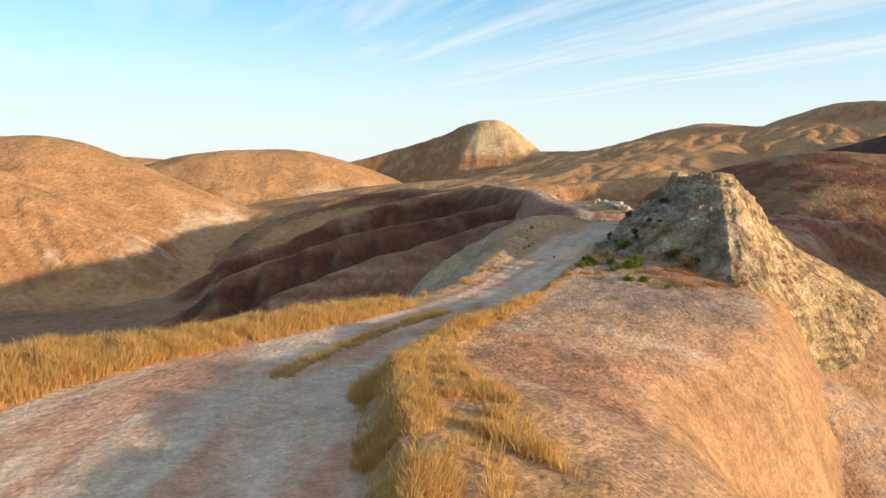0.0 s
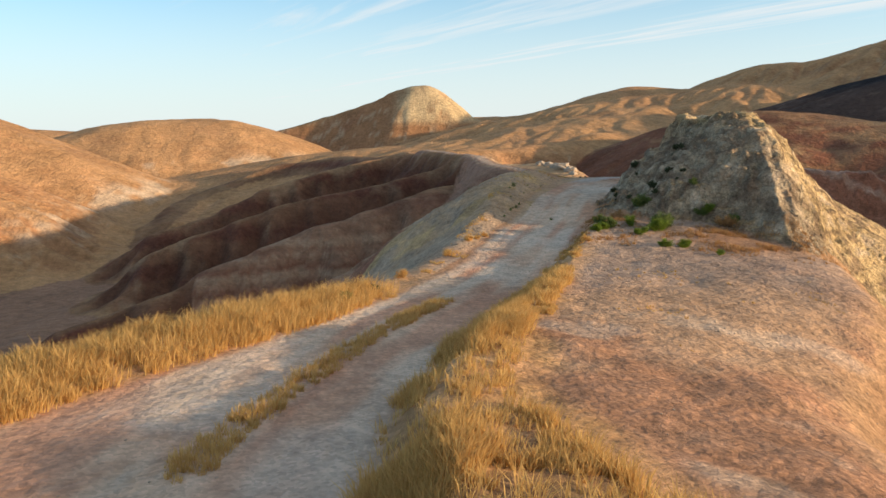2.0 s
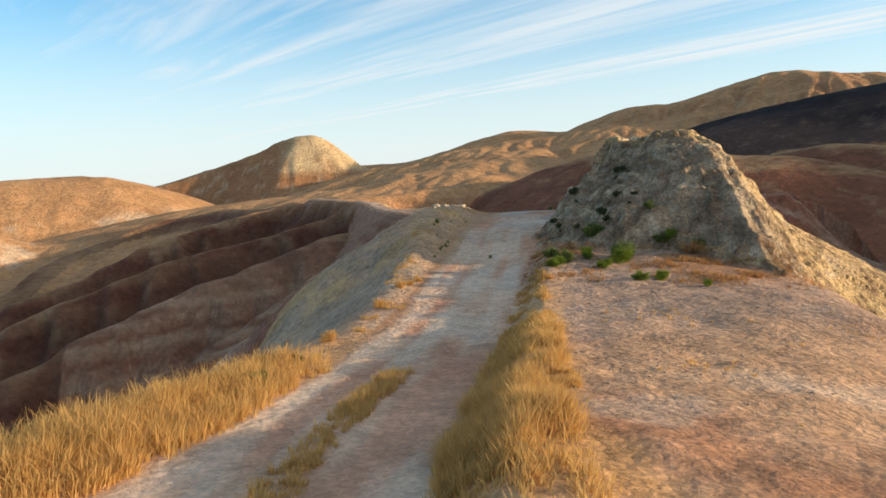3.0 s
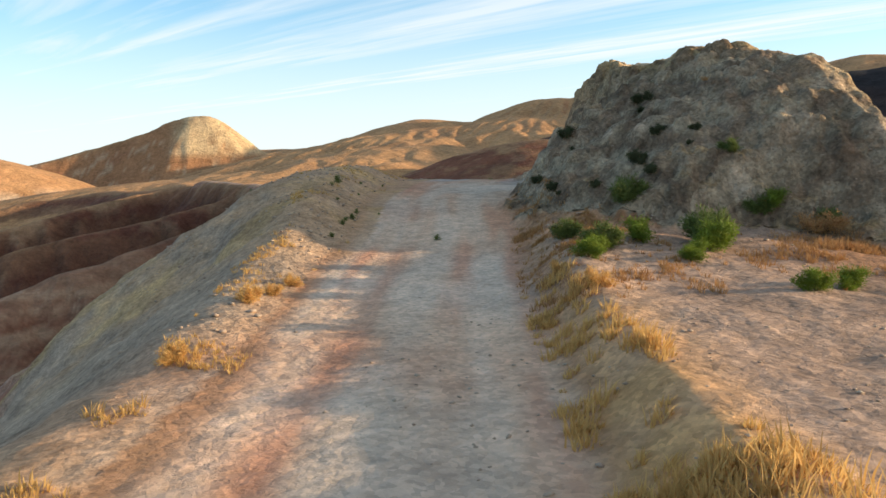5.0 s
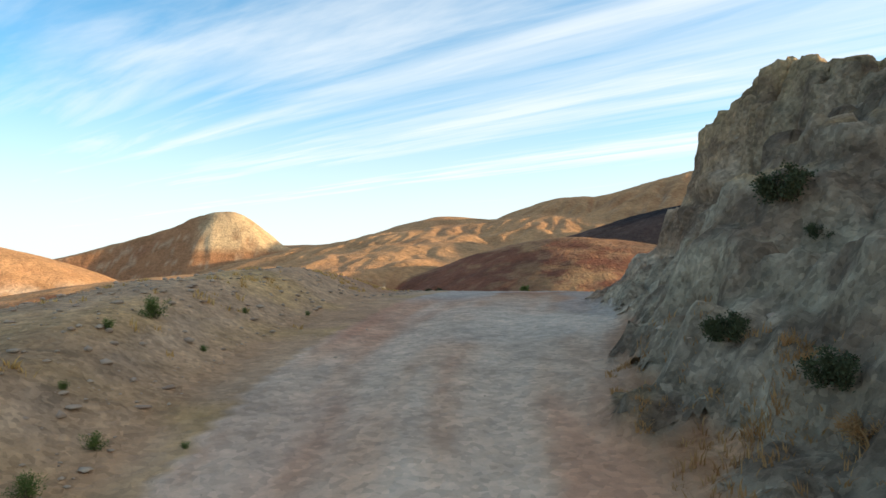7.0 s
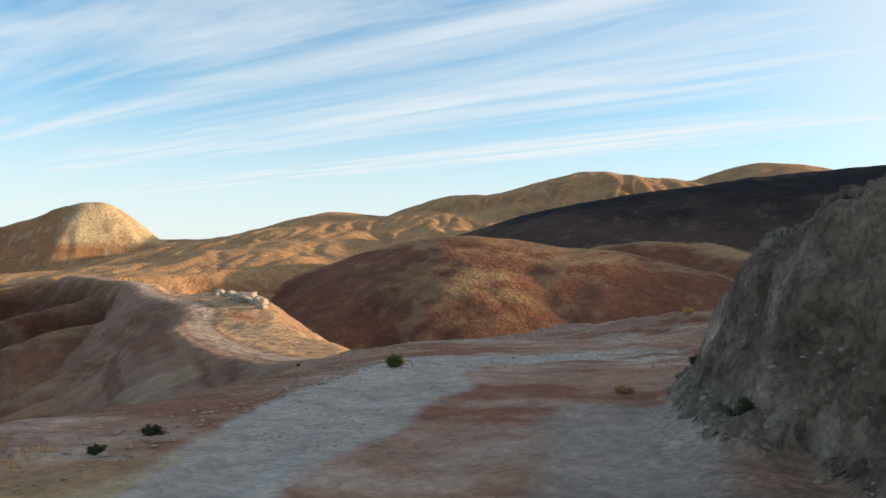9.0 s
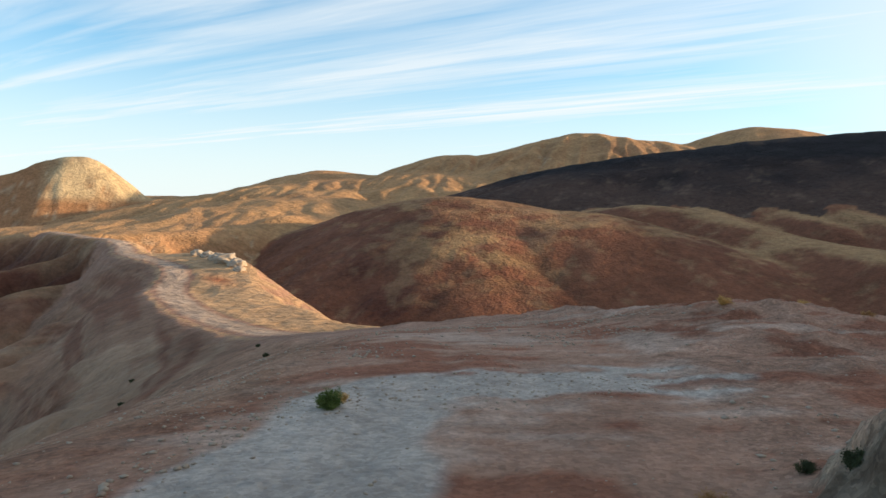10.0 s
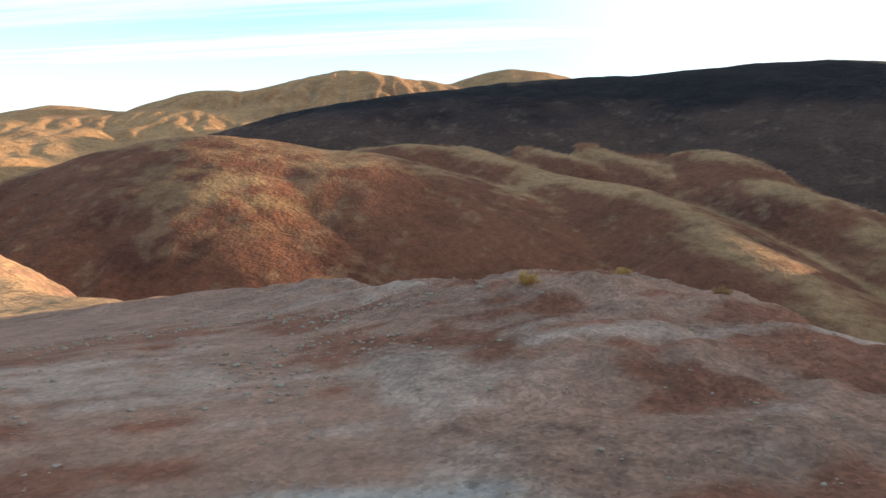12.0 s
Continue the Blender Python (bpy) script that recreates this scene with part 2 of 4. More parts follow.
# Far ridges: crest points x, y, z; slope to the left and right of the way; rounding
RIDGES = [
    ("hill_a", [(-420, 400, 15), (-332, 426, 17), (-275, 441, 16), (-254, 442, 17), (-236, 441, 11), (-218, 439, 4), (-194, 439, -6), (-154, 423, -28), (-119, 403, -44)], 0.45, 0.42, 30),
    ("hill_a", [(-290, 350, 9), (-212, 315, -1), (-199, 318, -6), (-183, 316, -14), (-167, 313, -24), (-155, 308, -35), (-146, 302, -49)], 0.5, 0.45, 22),
    ("hill_a", [(-222, 441, 5), (-212, 425, -12), (-200, 408, -26), (-188, 392, -40)], 0.55, 0.55, 14),
    ("hill_b", [(-262, 590, -20), (-238, 616, -1), (-205, 638, 10), (-160, 661, 13), (-130, 667, 10), (-108, 661, -1), (-75, 646, -14), (-48, 628, -21)], 0.4, 0.42, 40),
    ("hill_b", [(-160, 655, 11), (-158, 625, 2), (-156, 590, -14), (-152, 560, -34)], 0.5, 0.5, 20),
    ("hill_b", [(-222, 630, 4), (-214, 600, -8), (-206, 575, -24), (-200, 555, -40)], 0.5, 0.5, 18),
    ("cone_hill", [(-230, 765, -22), (-114, 772, -2), (-53, 778, 14), (-3, 770, 29), (27, 765, 42), (46, 759, 46), (62, 757, 44), (80, 751, 29), (94, 744, 14), (130, 729, 6)], 0.75, 0.72, 4),
    ("far_hill", [(-560, 760, 15), (-406, 803, 8), (-364, 823, 6), (-318, 842, 3), (-200, 860, 0)], 0.3, 0.3, 50),
    ("ridge_d", [(32, 243, -10), (22, 290, -9.5), (14, 330, -11), (-2, 380, -13), (-18, 420, -15), (-51, 437, -18), (-73, 424, -25), (-95, 388, -33), (-98, 315, -44)], 0.42, 0.45, 14),
    ("ridge_d", [(14, 330, -11), (-15, 318, -16), (-45, 300, -23), (-80, 270, -36)], 0.5, 0.5, 10),
    ("ridge_d", [(28, 255, -11), (0, 246, -17), (-30, 236, -23), (-66, 222, -35)], 0.5, 0.5, 9),
    ("ridge_d", [(31, 228, -12), (8, 214, -19), (-16, 202, -27), (-40, 190, -38)], 0.55, 0.55, 6),
    ("ridge_d", [(30, 205, -11.5), (5, 188, -17), (-25, 168, -25), (-62, 146, -37)], 0.5, 0.5, 8),
    ("ridge_d", [(33, 175, -13), (12, 160, -20), (-10, 146, -28), (-34, 130, -39)], 0.55, 0.55, 6),
    ("ridge_d", [(34, 150, -13), (10, 134, -19), (-18, 114, -27), (-46, 94, -38)], 0.5, 0.5, 7),
    ("ridge_d", [(33, 125, -13.5), (14, 114, -20), (-6, 100, -28), (-28, 84, -39)], 0.6, 0.6, 5),
    ("ridge_d", [(16, 97, -14.5), (4, 92, -19), (-14, 78, -27), (-38, 62, -38)], 0.55, 0.55, 6),
    ("ridge_d", [(2, 70, -19), (-6, 64, -24), (-16, 56, -30), (-30, 46, -38)], 0.7, 0.7, 4),
    ("plain", [(-20, 520, -14), (74, 482, -7), (101, 493, -3), (153, 532, 7), (214, 574, 14)], 0.25, 0.16, 40),
    ("plain", [(30, 345, -12), (70, 362, -10), (100, 376, -9), (126, 400, -4), (150, 420, -6)], 0.4, 0.6, 16),
    ("pale_hill", [(120, 650, 8), (192, 634, 20), (229, 632, 25), (288, 619, 31), (318, 603, 34), (356, 556, 26), (400, 510, 12)], 0.25, 0.28, 45),
    ("pale_hill", [(288, 619, 30), (268, 600, 18), (250, 580, 6), (236, 560, -2)], 0.35, 0.35, 30),
    ("far_range", [(60, 955, 10), (121, 868, 14), (167, 793, 14), (210, 725, 26), (273, 745, 41), (313, 729, 38), (345, 714, 40), (379, 661, 57), (401, 648, 55), (439, 622, 66), (481, 588, 77), (513, 559, 73), (551, 519, 63)], 0.4, 0.42, 40),
    ("far_range", [(597, 562, 71), (629, 546, 79), (648, 522, 88), (669, 492, 83), (694, 452, 71), (729, 387, 61)], 0.4, 0.42, 40),
    ("burnt_hill", [(263, 447, 7), (326, 445, 27), (391, 434, 41), (449, 396, 50), (497, 358, 56), (536, 306, 59), (563, 241, 64), (566, 197, 63), (566, 156, 57), (560, 100, 40), (555, 40, 10), (550, -30, -20)], 0.3, 0.34, 30),
    ("brown_hill", [(100, 340, -32), (114, 344, -22), (135, 347, -10), (162, 346, 0), (174, 340, 4), (188, 332, 5), (205, 308, 2), (223, 281, -3), (234, 256, -10), (238, 236, -17), (237, 221, -24), (222, 206, -41)], 0.40, 0.42, 34),
    ("brown_hill", [(174, 340, 3), (165, 305, -7), (158, 275, -20), (152, 245, -37)], 0.42, 0.42, 50),
    ("spur_a", [(290, 350, 1), (287, 316, 3), (293, 295, 0), (291, 265, -5), (287, 236, -9), (283, 205, -13), (274, 179, -17), (262, 156, -23), (238, 134, -30), (224, 113, -36), (208, 94, -42)], 0.50, 0.56, 22),
    ("spur_b", [(325, 330, 4), (322, 300, 0), (318, 282, -5), (312, 262, -12)], 0.6, 0.6, 12),
    ("spur_b", [(350, 290, 3), (346, 268, -1), (340, 252, -4), (333, 232, -11), (322, 215, -20)], 0.6, 0.6, 12),
    ("spur_b", [(372, 262, 4), (362, 248, -2), (356, 226, -4), (344, 204, -10), (326, 185, -20), (310, 165, -28)], 0.55, 0.55, 16),
    ("spur_c", [(400, 250, 2), (386, 223, -1), (368, 186, -1), (344, 165, -11), (321, 136, -16), (305, 118, -24), (287, 103, -30), (262, 82, -40)], 0.52, 0.55, 18),
    # an unseen hill added to the south-east, so that its evening shadow falls on the saddle
    ("burnt_hill", [(335, -90, 0), (322, -40, 20), (314, -16, 29), (308, 2, 28), (302, 14, 10), (298, 24, -20)], 0.6, 0.6, 8),
    ("burnt_hill", [(480, 120, 10), (420, 90, -8), (370, 60, -25), (330, 30, -40)], 0.4, 0.4, 25),
]
NAMES = ["ground", "hill_a", "hill_b", "cone_hill", "far_hill", "ridge_d", "plain", "pale_hill", "far_range", "burnt_hill", "brown_hill", "spur_a", "spur_b", "spur_c"]


# Half widths of the road and the flat verge left of it, by y
ROAD_Y = (0, 10, 14, 18, 24, 30, 39, 45, 50, 58, 70, 90, 400)
ROAD_R = (3.1, 3.2, 2.6, 1.8, 1.7, 1.6, 1.7, 1.9, 2.4, 3.0, 3.0, 2.0, 1.8)
ROAD_L = (5.0, 5.0, 4.6, 3.4, 1.8, 1.6, 1.7, 1.8, 2.2, 3.0, 3.0, 2.0, 1.8)
VERGE_Y = (0, 10, 16.5, 21.5, 23, 25.4, 28, 33, 37, 43, 46, 56, 64, 75, 90, 110, 160, 250)
VERGE_L = (6.5, 6.5, 4.4, 3.0, 2.6, 2.0, 1.5, 1.1, 0.8, 1.3, 2.3, 2.7, 4, 4, 3, 1.2, 1.2, 2)
GRASS_Y = (0, 10, 13, 17, 19, 23, 30, 37)
GRASS_R = (3.9, 3.7, 3.6, 3.0, 2.2, 1.7, 1.4, 1.1)


def main_ridge(x, y):
    """The height of the ridge that carries the road, with the flats beside it."""
    u, (zr,), _ = along(x, y, ROAD)

    def tabl(*pairs):
        return np.interp(y, [p[0] for p in pairs], [p[1] for p in pairs])

    wide = np.interp(y, ROAD_Y, ROAD_R)
    wide_l = np.interp(y, ROAD_Y, ROAD_L)
    n1, n2 = fbm(x, y, 6.0, 4, 11), fbm(x, y, 1.6, 4, 12)
    left, right = -u - wide_l, u - wide
    edge_l = np.interp(y, VERGE_Y, VERGE_L) + 0.5 * n1 * step(38, 46, y) + 0.25 * n2
    bank_l = tabl((0, 0.2), (24, 0.15), (33, 0.1), (38, 0.25), (43, 0.5), (47, 0.6), (55, 0.55), (60, 0.1), (400, 0.0))
    fall_l = tabl((53, 0.0), (58, 0.10), (64, 0.27), (72, 0.31), (100, 0.31), (120, 0.28), (160, 0.26), (400, 0.22))
    steep_l = tabl((0, 0.9), (27, 0.8), (33, 0.66), (50, 0.66), (58, 0.50), (66, 0.25), (75, 0.12), (120, 0.10), (160, 0.20), (250, 0.35))
    run_l = tabl((0, 30), (50, 26), (62, 16), (90, 13), (120, 6), (170, 4), (250, 5))
    tail_l = tabl((0, 0.36), (55, 0.36), (70, 0.62), (400, 0.62))
    bank_r = tabl((0, 0.95), (12, 0.82), (20, 0.58), (30, 0.52), (36, 0.54), (40, 0.36), (42, 0.2), (45, 0.1), (400, 0.0))
    edge_r = tabl((-10, 4), (0, 5), (10, 6.0), (20, 8.5), (30, 11.0), (36, 10), (42, 8), (50, 7), (57, 9), (61, 8), (65, 7.0), (70, 5.5), (78, 5.0), (90, 7.5), (104, 9.5), (130, 9.5), (150, 8.5), (172, 8), (186, 9), (200, 4), (250, 2)) + 1.2 * n1
    bend_r = tabl((50, 3.0), (60, 1.2), (400, 1.2))
    fall_r = tabl((0, 0.08), (20, 0.06), (33, 0.03), (56, 0.0), (61, -0.05), (65, -0.09), (70, -0.15), (78, -0.10), (86, -0.02), (100, 0.04), (130, 0.0), (150, -0.10), (185, -0.10), (200, 0.05), (400, 0.1))
    steep_r = tabl((0, 0.5), (24, 0.56), (34, 0.62), (50, 0.62), (62, 0.9), (110, 0.85), (400, 0.7))
    h = zr + bank_l * step(0, 1.6, left) + bank_r * step(-0.05, 0.9, right)
    h = h - fall_r * soft(right, 1.0) - fall_l * soft(left, 1.0)
    down = soft(left - edge_l - 0.35, np.where(y < 60, 0.45, 1.2))
    down = steep_l * np.minimum(down, run_l) + tail_l * np.maximum(down - run_l, 0)
    h = h - down - steep_r * soft(right - edge_r, bend_r)
    # the spur's back leans to the east
    lean = tabl((90, 0.0), (108, 0.10), (150, 0.12), (190, 0.05), (250, 0.0))
    h = h + lean * np.clip(-u, -4.0, 2.5)
    # rubble along the platform's outer edge
    rub = step(57, 61, y) * step(82, 74, y) * step(1.0, 4.0, right)
    h = h + rub * (0.16 * np.abs(fbm(x, y, 1.5, 3, 16)) + 0.10 * fbm(x, y, 0.5, 3, 17) + 0.4 * np.maximum(fbm(x, y, 3.2, 3, 18), 0))
    off = np.maximum(step(0.0, 1.5, left), step(0.0, 1.5, right))
    h = h + off * (tabl((55, 0.14), (62, 0.24), (400, 0.4)) * n1 + 0.06 * n2) + 0.02 * n2 + (0.012 + 0.03 * off) * fbm(x, y, 0.6, 3, 15)
    # wheel ruts
    rut = np.exp(-((np.abs(u) - 0.8) / 0.4) ** 2)
    h = h - 0.035 * rut * step(-0.4, 0.2, -np.maximum(left, right))
    return h, u, left, right, edge_l, edge_r


def mound_height(x, y):
    d, (zc,), s = along(x, y, MOUND)
    n = fbm(x, y, 3.2, 5, 31)
    n2 = fbm(x, y, 0.9, 4, 32)
    chips = np.abs(fbm(x + 0.2 * n2, y, 0.5, 3, 35)) + 0.6 * np.abs(fbm(x, y + 0.2 * n2, 0.24, 2, 36)) - 0.35
    craggy = np.abs(fbm(x, y, 1.7, 3, 33)) * 1.3 + np.abs(fbm(x + 0.3 * n, y, 0.7, 3, 34)) * 0.7 - 0.4
    a = np.abs(d)
    # west side: a sloping front, a terraced flank with a steep toe, then a cliff at the north end
    front = np.interp(a, [0, 1.5, 3.5, 5, 9], [0, 0.8, 1.3, 1.9, 4.5]) + np.maximum(a - 9, 0)
    flank = np.interp(a, [0, 1.1, 2.0, 3.0, 4.2, 5.3, 6.1, 7.4, 10], [0, 0.3, 0.75, 1.2, 1.8, 2.4, 3.2, 4.3, 6.6]) + np.maximum(a - 10, 0)
    wall_at = 1.8 - 1.5 * step(14.6, 17.4, s) + 0.25 * n
    cliff = np.interp(a - wall_at, [-1.7, -0.25, 0, 0.35, 0.9, 2.6, 11], [0, 0.30, 0.55, 1.9, 2.6, 3.7, 9]) + np.maximum(a - 10, 0)
    tumbled = np.interp(a - wall_at, [-1.7, -0.25, 0, 0.35, 0.9, 1.7, 11], [0, 0.15, 0.4, 1.4, 2.3, 3.2, 9]) + np.maximum(a - 10, 0)
    cliff = cliff + (tumbled - cliff) * step(15.5, 18.5, s)
    f1, f2 = step(3.5, 8, s), step(10, 14, s)
    left = front + (flank - front) * f1
    left = left + (cliff - left) * f2
    tail = np.interp(a, [0, 0.8, 3, 6], [0, 0.2, 1.1, 3.0]) + np.maximum(a - 6, 0)
    left = left + (tail - left) * step(24, 28, s)
    right = np.interp(a, [0, 0.7, 1.9, 2.9, 4.2, 7, 12, 30], [0, 0.25, 1.5, 3.0, 4.2, 5.8, 8.6, 19]) + np.maximum(a - 30, 0)
    tier = (zc - np.where(d < 0, left, right)) * 1.6 + 0.8 * n + 0.25 * n2
    calm = np.where(d < 0, 1.0, 1 - 0.8 * step(2.0, 4.5, a))
    ledge = 0.36 * (step(0.2, 0.8, tier - np.floor(tier)) - (tier - np.floor(tier)))
    return zc - np.where(d < 0, left, right) + calm * (0.26 * n * np.minimum(a + 0.4, 1.6) + 0.16 * n2 - 0.52 * craggy * np.minimum(a + 0.3, 1.0)) - 0.16 * chips * calm * np.minimum(a + 0.15, 1) + ledge * step(0.2, 0.8, a) * np.where(d < 0, 1.0, 0.25)


def bulk(x, y):
    """The large forms with no gullies: height and zone."""
    rough = fbm(x, y, 130, 3, 41)
    rise = step(300, 520, y + 0.1 * x) * 36 * step(-40, 60, x - 0.12 * (y - 400)) + step(380, 560, x) * 24
    h = -46 + rise + 4 * rough - 8 * step(20, 90, x) * step(360, 300, y) - 0.02 * np.minimum(y, 500) * (x < -40)
    h = h + 6 * (0.3 - np.abs(fbm(x, y, 95, 3, 43))) * step(330, 420, y)
    zone = np.zeros(x.shape, int)
    for name, pts, sl, sr, rnd in RIDGES:
        line = spline(pts, 3)
        reach = 260
        box = (x > line[:, 0].min() - reach) & (x < line[:, 0].max() + reach) & (y > line[:, 1].min() - reach) & (y < line[:, 1].max() + reach)
        if not box.any():
            continue
        firm = 1.75 if name == "ridge_d" else 1.18
        ridge = crest(x[box], y[box], line, firm * sl, firm * sr, rnd)
        hb = h[box]
        zone[box] = np.where(ridge > hb - 0.5, NAMES.index(name), zone[box])
        h[box] = smax(ridge, hb, 3.0)
    far = step(330, 430, y) * step(-20, 60, x) * step(640, 560, y)
    h = h + far * 4.0 * (0.28 - np.abs(fbm(x, y, 70, 3, 44))) * (zone != 9)
    return h, zone


# Running water cuts the gullies: over a grid, each place drains to its lowest neighbour
CUTS = []


def erode(x0, y0, size, nx, ny, turns, strength, creep, start, bumps):
    gx, gy = np.meshgrid(x0 + size * np.arange(nx), y0 + size * np.arange(ny))
    h, _ = bulk(gx.ravel(), gy.ravel())
    m, u, left, right, el, er = main_ridge(gx.ravel(), gy.ravel())
    h0 = smax(m, h, 2.5).reshape(gx.shape)
    away = keep = np.maximum(left - el, right - er).reshape(gx.shape)
    firm = step(66, 58, gy) * (u.reshape(gx.shape) < 0)
    keep = step(0, 1, (keep - 4 * firm) / (6 + 8 * firm)) * (1 - step(58, 66, gy) * step(200, 180, gy) * step(30, 12, away) * (1 - 0.5 * (size < 1.5) * (gx < 20)))
    h0 = h0 + gullies(gx, gy)
    z = h0 + keep * (bumps * fbm(gx, gy, 17 * size, 2, 61) + 0.34 * bumps * fbm(gx, gy, 4 * size, 2, 62))
    strong = strength(gx, gy)
    n = nx * ny
    ids = np.arange(n).reshape(ny, nx)
    for turn_no in range(turns):
        pad = np.pad(z, 1, constant_values=1e9)
        best, rec = np.zeros(z.shape), ids.copy()
        for dy in (-1, 0, 1):
            for dx in (-1, 0, 1):
                if dx or dy:
                    fall = (z - pad[1 + dy:1 + dy + ny, 1 + dx:1 + dx + nx]) / (size * math.hypot(dx, dy))
                    m2 = fall > best
                    best = np.where(m2, fall, best)
                    rec = np.where(m2, ids + dy * nx + dx, rec)
        area = [1.0] * n
        to = rec.ravel().tolist()
        for i in np.argsort(-z.ravel(), kind="stable").tolist():
            j = to[i]
            if j != i:
                area[j] += area[i]
        flow = np.minimum(np.array(area).reshape(z.shape), start) * size * size
        cut = strong * np.maximum(flow - 2.25 * size * size, 0) ** 0.46 * best * keep
        room = np.maximum(z - z.ravel()[rec], 0)
        z = z - np.minimum(cut, 0.7 * room)
        # creep rounds the slopes
        p = np.pad(z, 1, mode="edge")
        z = z + creep * keep * (p[:-2, 1:-1] + p[2:, 1:-1] + p[1:-1, :-2] + p[1:-1, 2:] - 4 * z)
    CUTS.append((x0, y0, size, nx, ny, z - h0))


def gullies(x, y):
    """The depth of the gullies, read smoothly from the grids."""
    total = np.zeros(np.shape(x))
    for x0, y0, size, nx, ny, depth in CUTS:
        rim = np.minimum(np.minimum(x - x0, x0 + size * nx - x), np.minimum(y - y0, y0 + size * ny - y))
        box = rim > 2 * size
        fx, fy = (x[box] - x0) / size, (y[box] - y0) / size
        i, j = np.clip(fx.astype(int), 1, nx - 3), np.clip(fy.astype(int), 1, ny - 3)
        u, v = fx - i, fy - j
        cut = 0.0
        for k in range(-1, 3):
            wu = np.abs(u - k)
            wu = np.where(wu < 1, 2 / 3 - wu ** 2 + wu ** 3 / 2, np.where(wu < 2, (2 - wu) ** 3 / 6, 0))
            for m in range(-1, 3):
                wv = np.abs(v - m)
                wv = np.where(wv < 1, 2 / 3 - wv ** 2 + wv ** 3 / 2, np.where(wv < 2, (2 - wv) ** 3 / 6, 0))
                cut = cut + wu * wv * depth[j + m, i + k]
        total[box] += cut * step(2 * size, 20 * size, rim[box])
    return total


# the whole valley, then finer rills on the flank below the road and on the hills across the gorge
erode(-340.0, -80.0, 2.0, 470, 430, 20, lambda x, y: (0.05 + 0.025 * step(400, 460, y) * step(0, 60, x) + 0.09 * step(60, 30, x) * step(360, 300, y) - 0.04 * step(90, 120, x) * step(460, 420, y)) * (1 - 0.65 * step(500, 560, y) * step(20, -20, x)) * (1 - 0.5 * step(-90, -130, x)) * (1 - 0.6 * step(660, 700, y)), 0.09, 1500.0, 1.5)
erode(-130.0, 16.0, 1.0, 178, 330, 12, lambda x, y: 0.035 + 0 * x, 0.03, 260.0, 0.5)
erode(-45.0, 14.0, 0.5, 140, 210, 10, lambda x, y: 0.04 + 0 * x, 0.03, 160.0, 0.25)


def land(x, y):
    """Height, zone and road coordinates of the ground at arrays of places."""
    shape = x.shape
    x, y = x.ravel(), y.ravel()
    h, zone = bulk(x, y)
    near = (x > -170) & (x < 200) & (y > -140) & (y < 330)
    m, u, left, right, el, er = main_ridge(x[near], y[near])
    hn = h[near]
    hh = smax(m, hn, 2.5)
    zn = np.where(m > hn - 1.0, 20, zone[near])
    zn = np.where(np.maximum(left, right) < 0.3, 21, zn)
    zone[near] = zn
    h[near] = hh
    g = gullies(x, y)
    h = h + g + 0.5 * fbm(x, y, 14, 3, 42) * step(60, 200, np.hypot(x - 8, y - 35))
    hh = h[near]
    mh = mound_height(x[near], y[near])
    hh = smax(crest(x[near], y[near], SHADE_KNOLL, 2.3, 0.95, 2), hh, 1.5)
    zone[near] = np.where((mh > hh) & (np.hypot((x[near] - 17) / 9, (y[near] - 47) / 14) < 1), 22, zone[near])
    h[near] = smax(mh, hh, 0.3)
    uu = np.full(x.shape, 99.0)
    uu[near] = u
    return h.reshape(shape), zone.reshape(shape), uu.reshape(shape), g.reshape(shape)


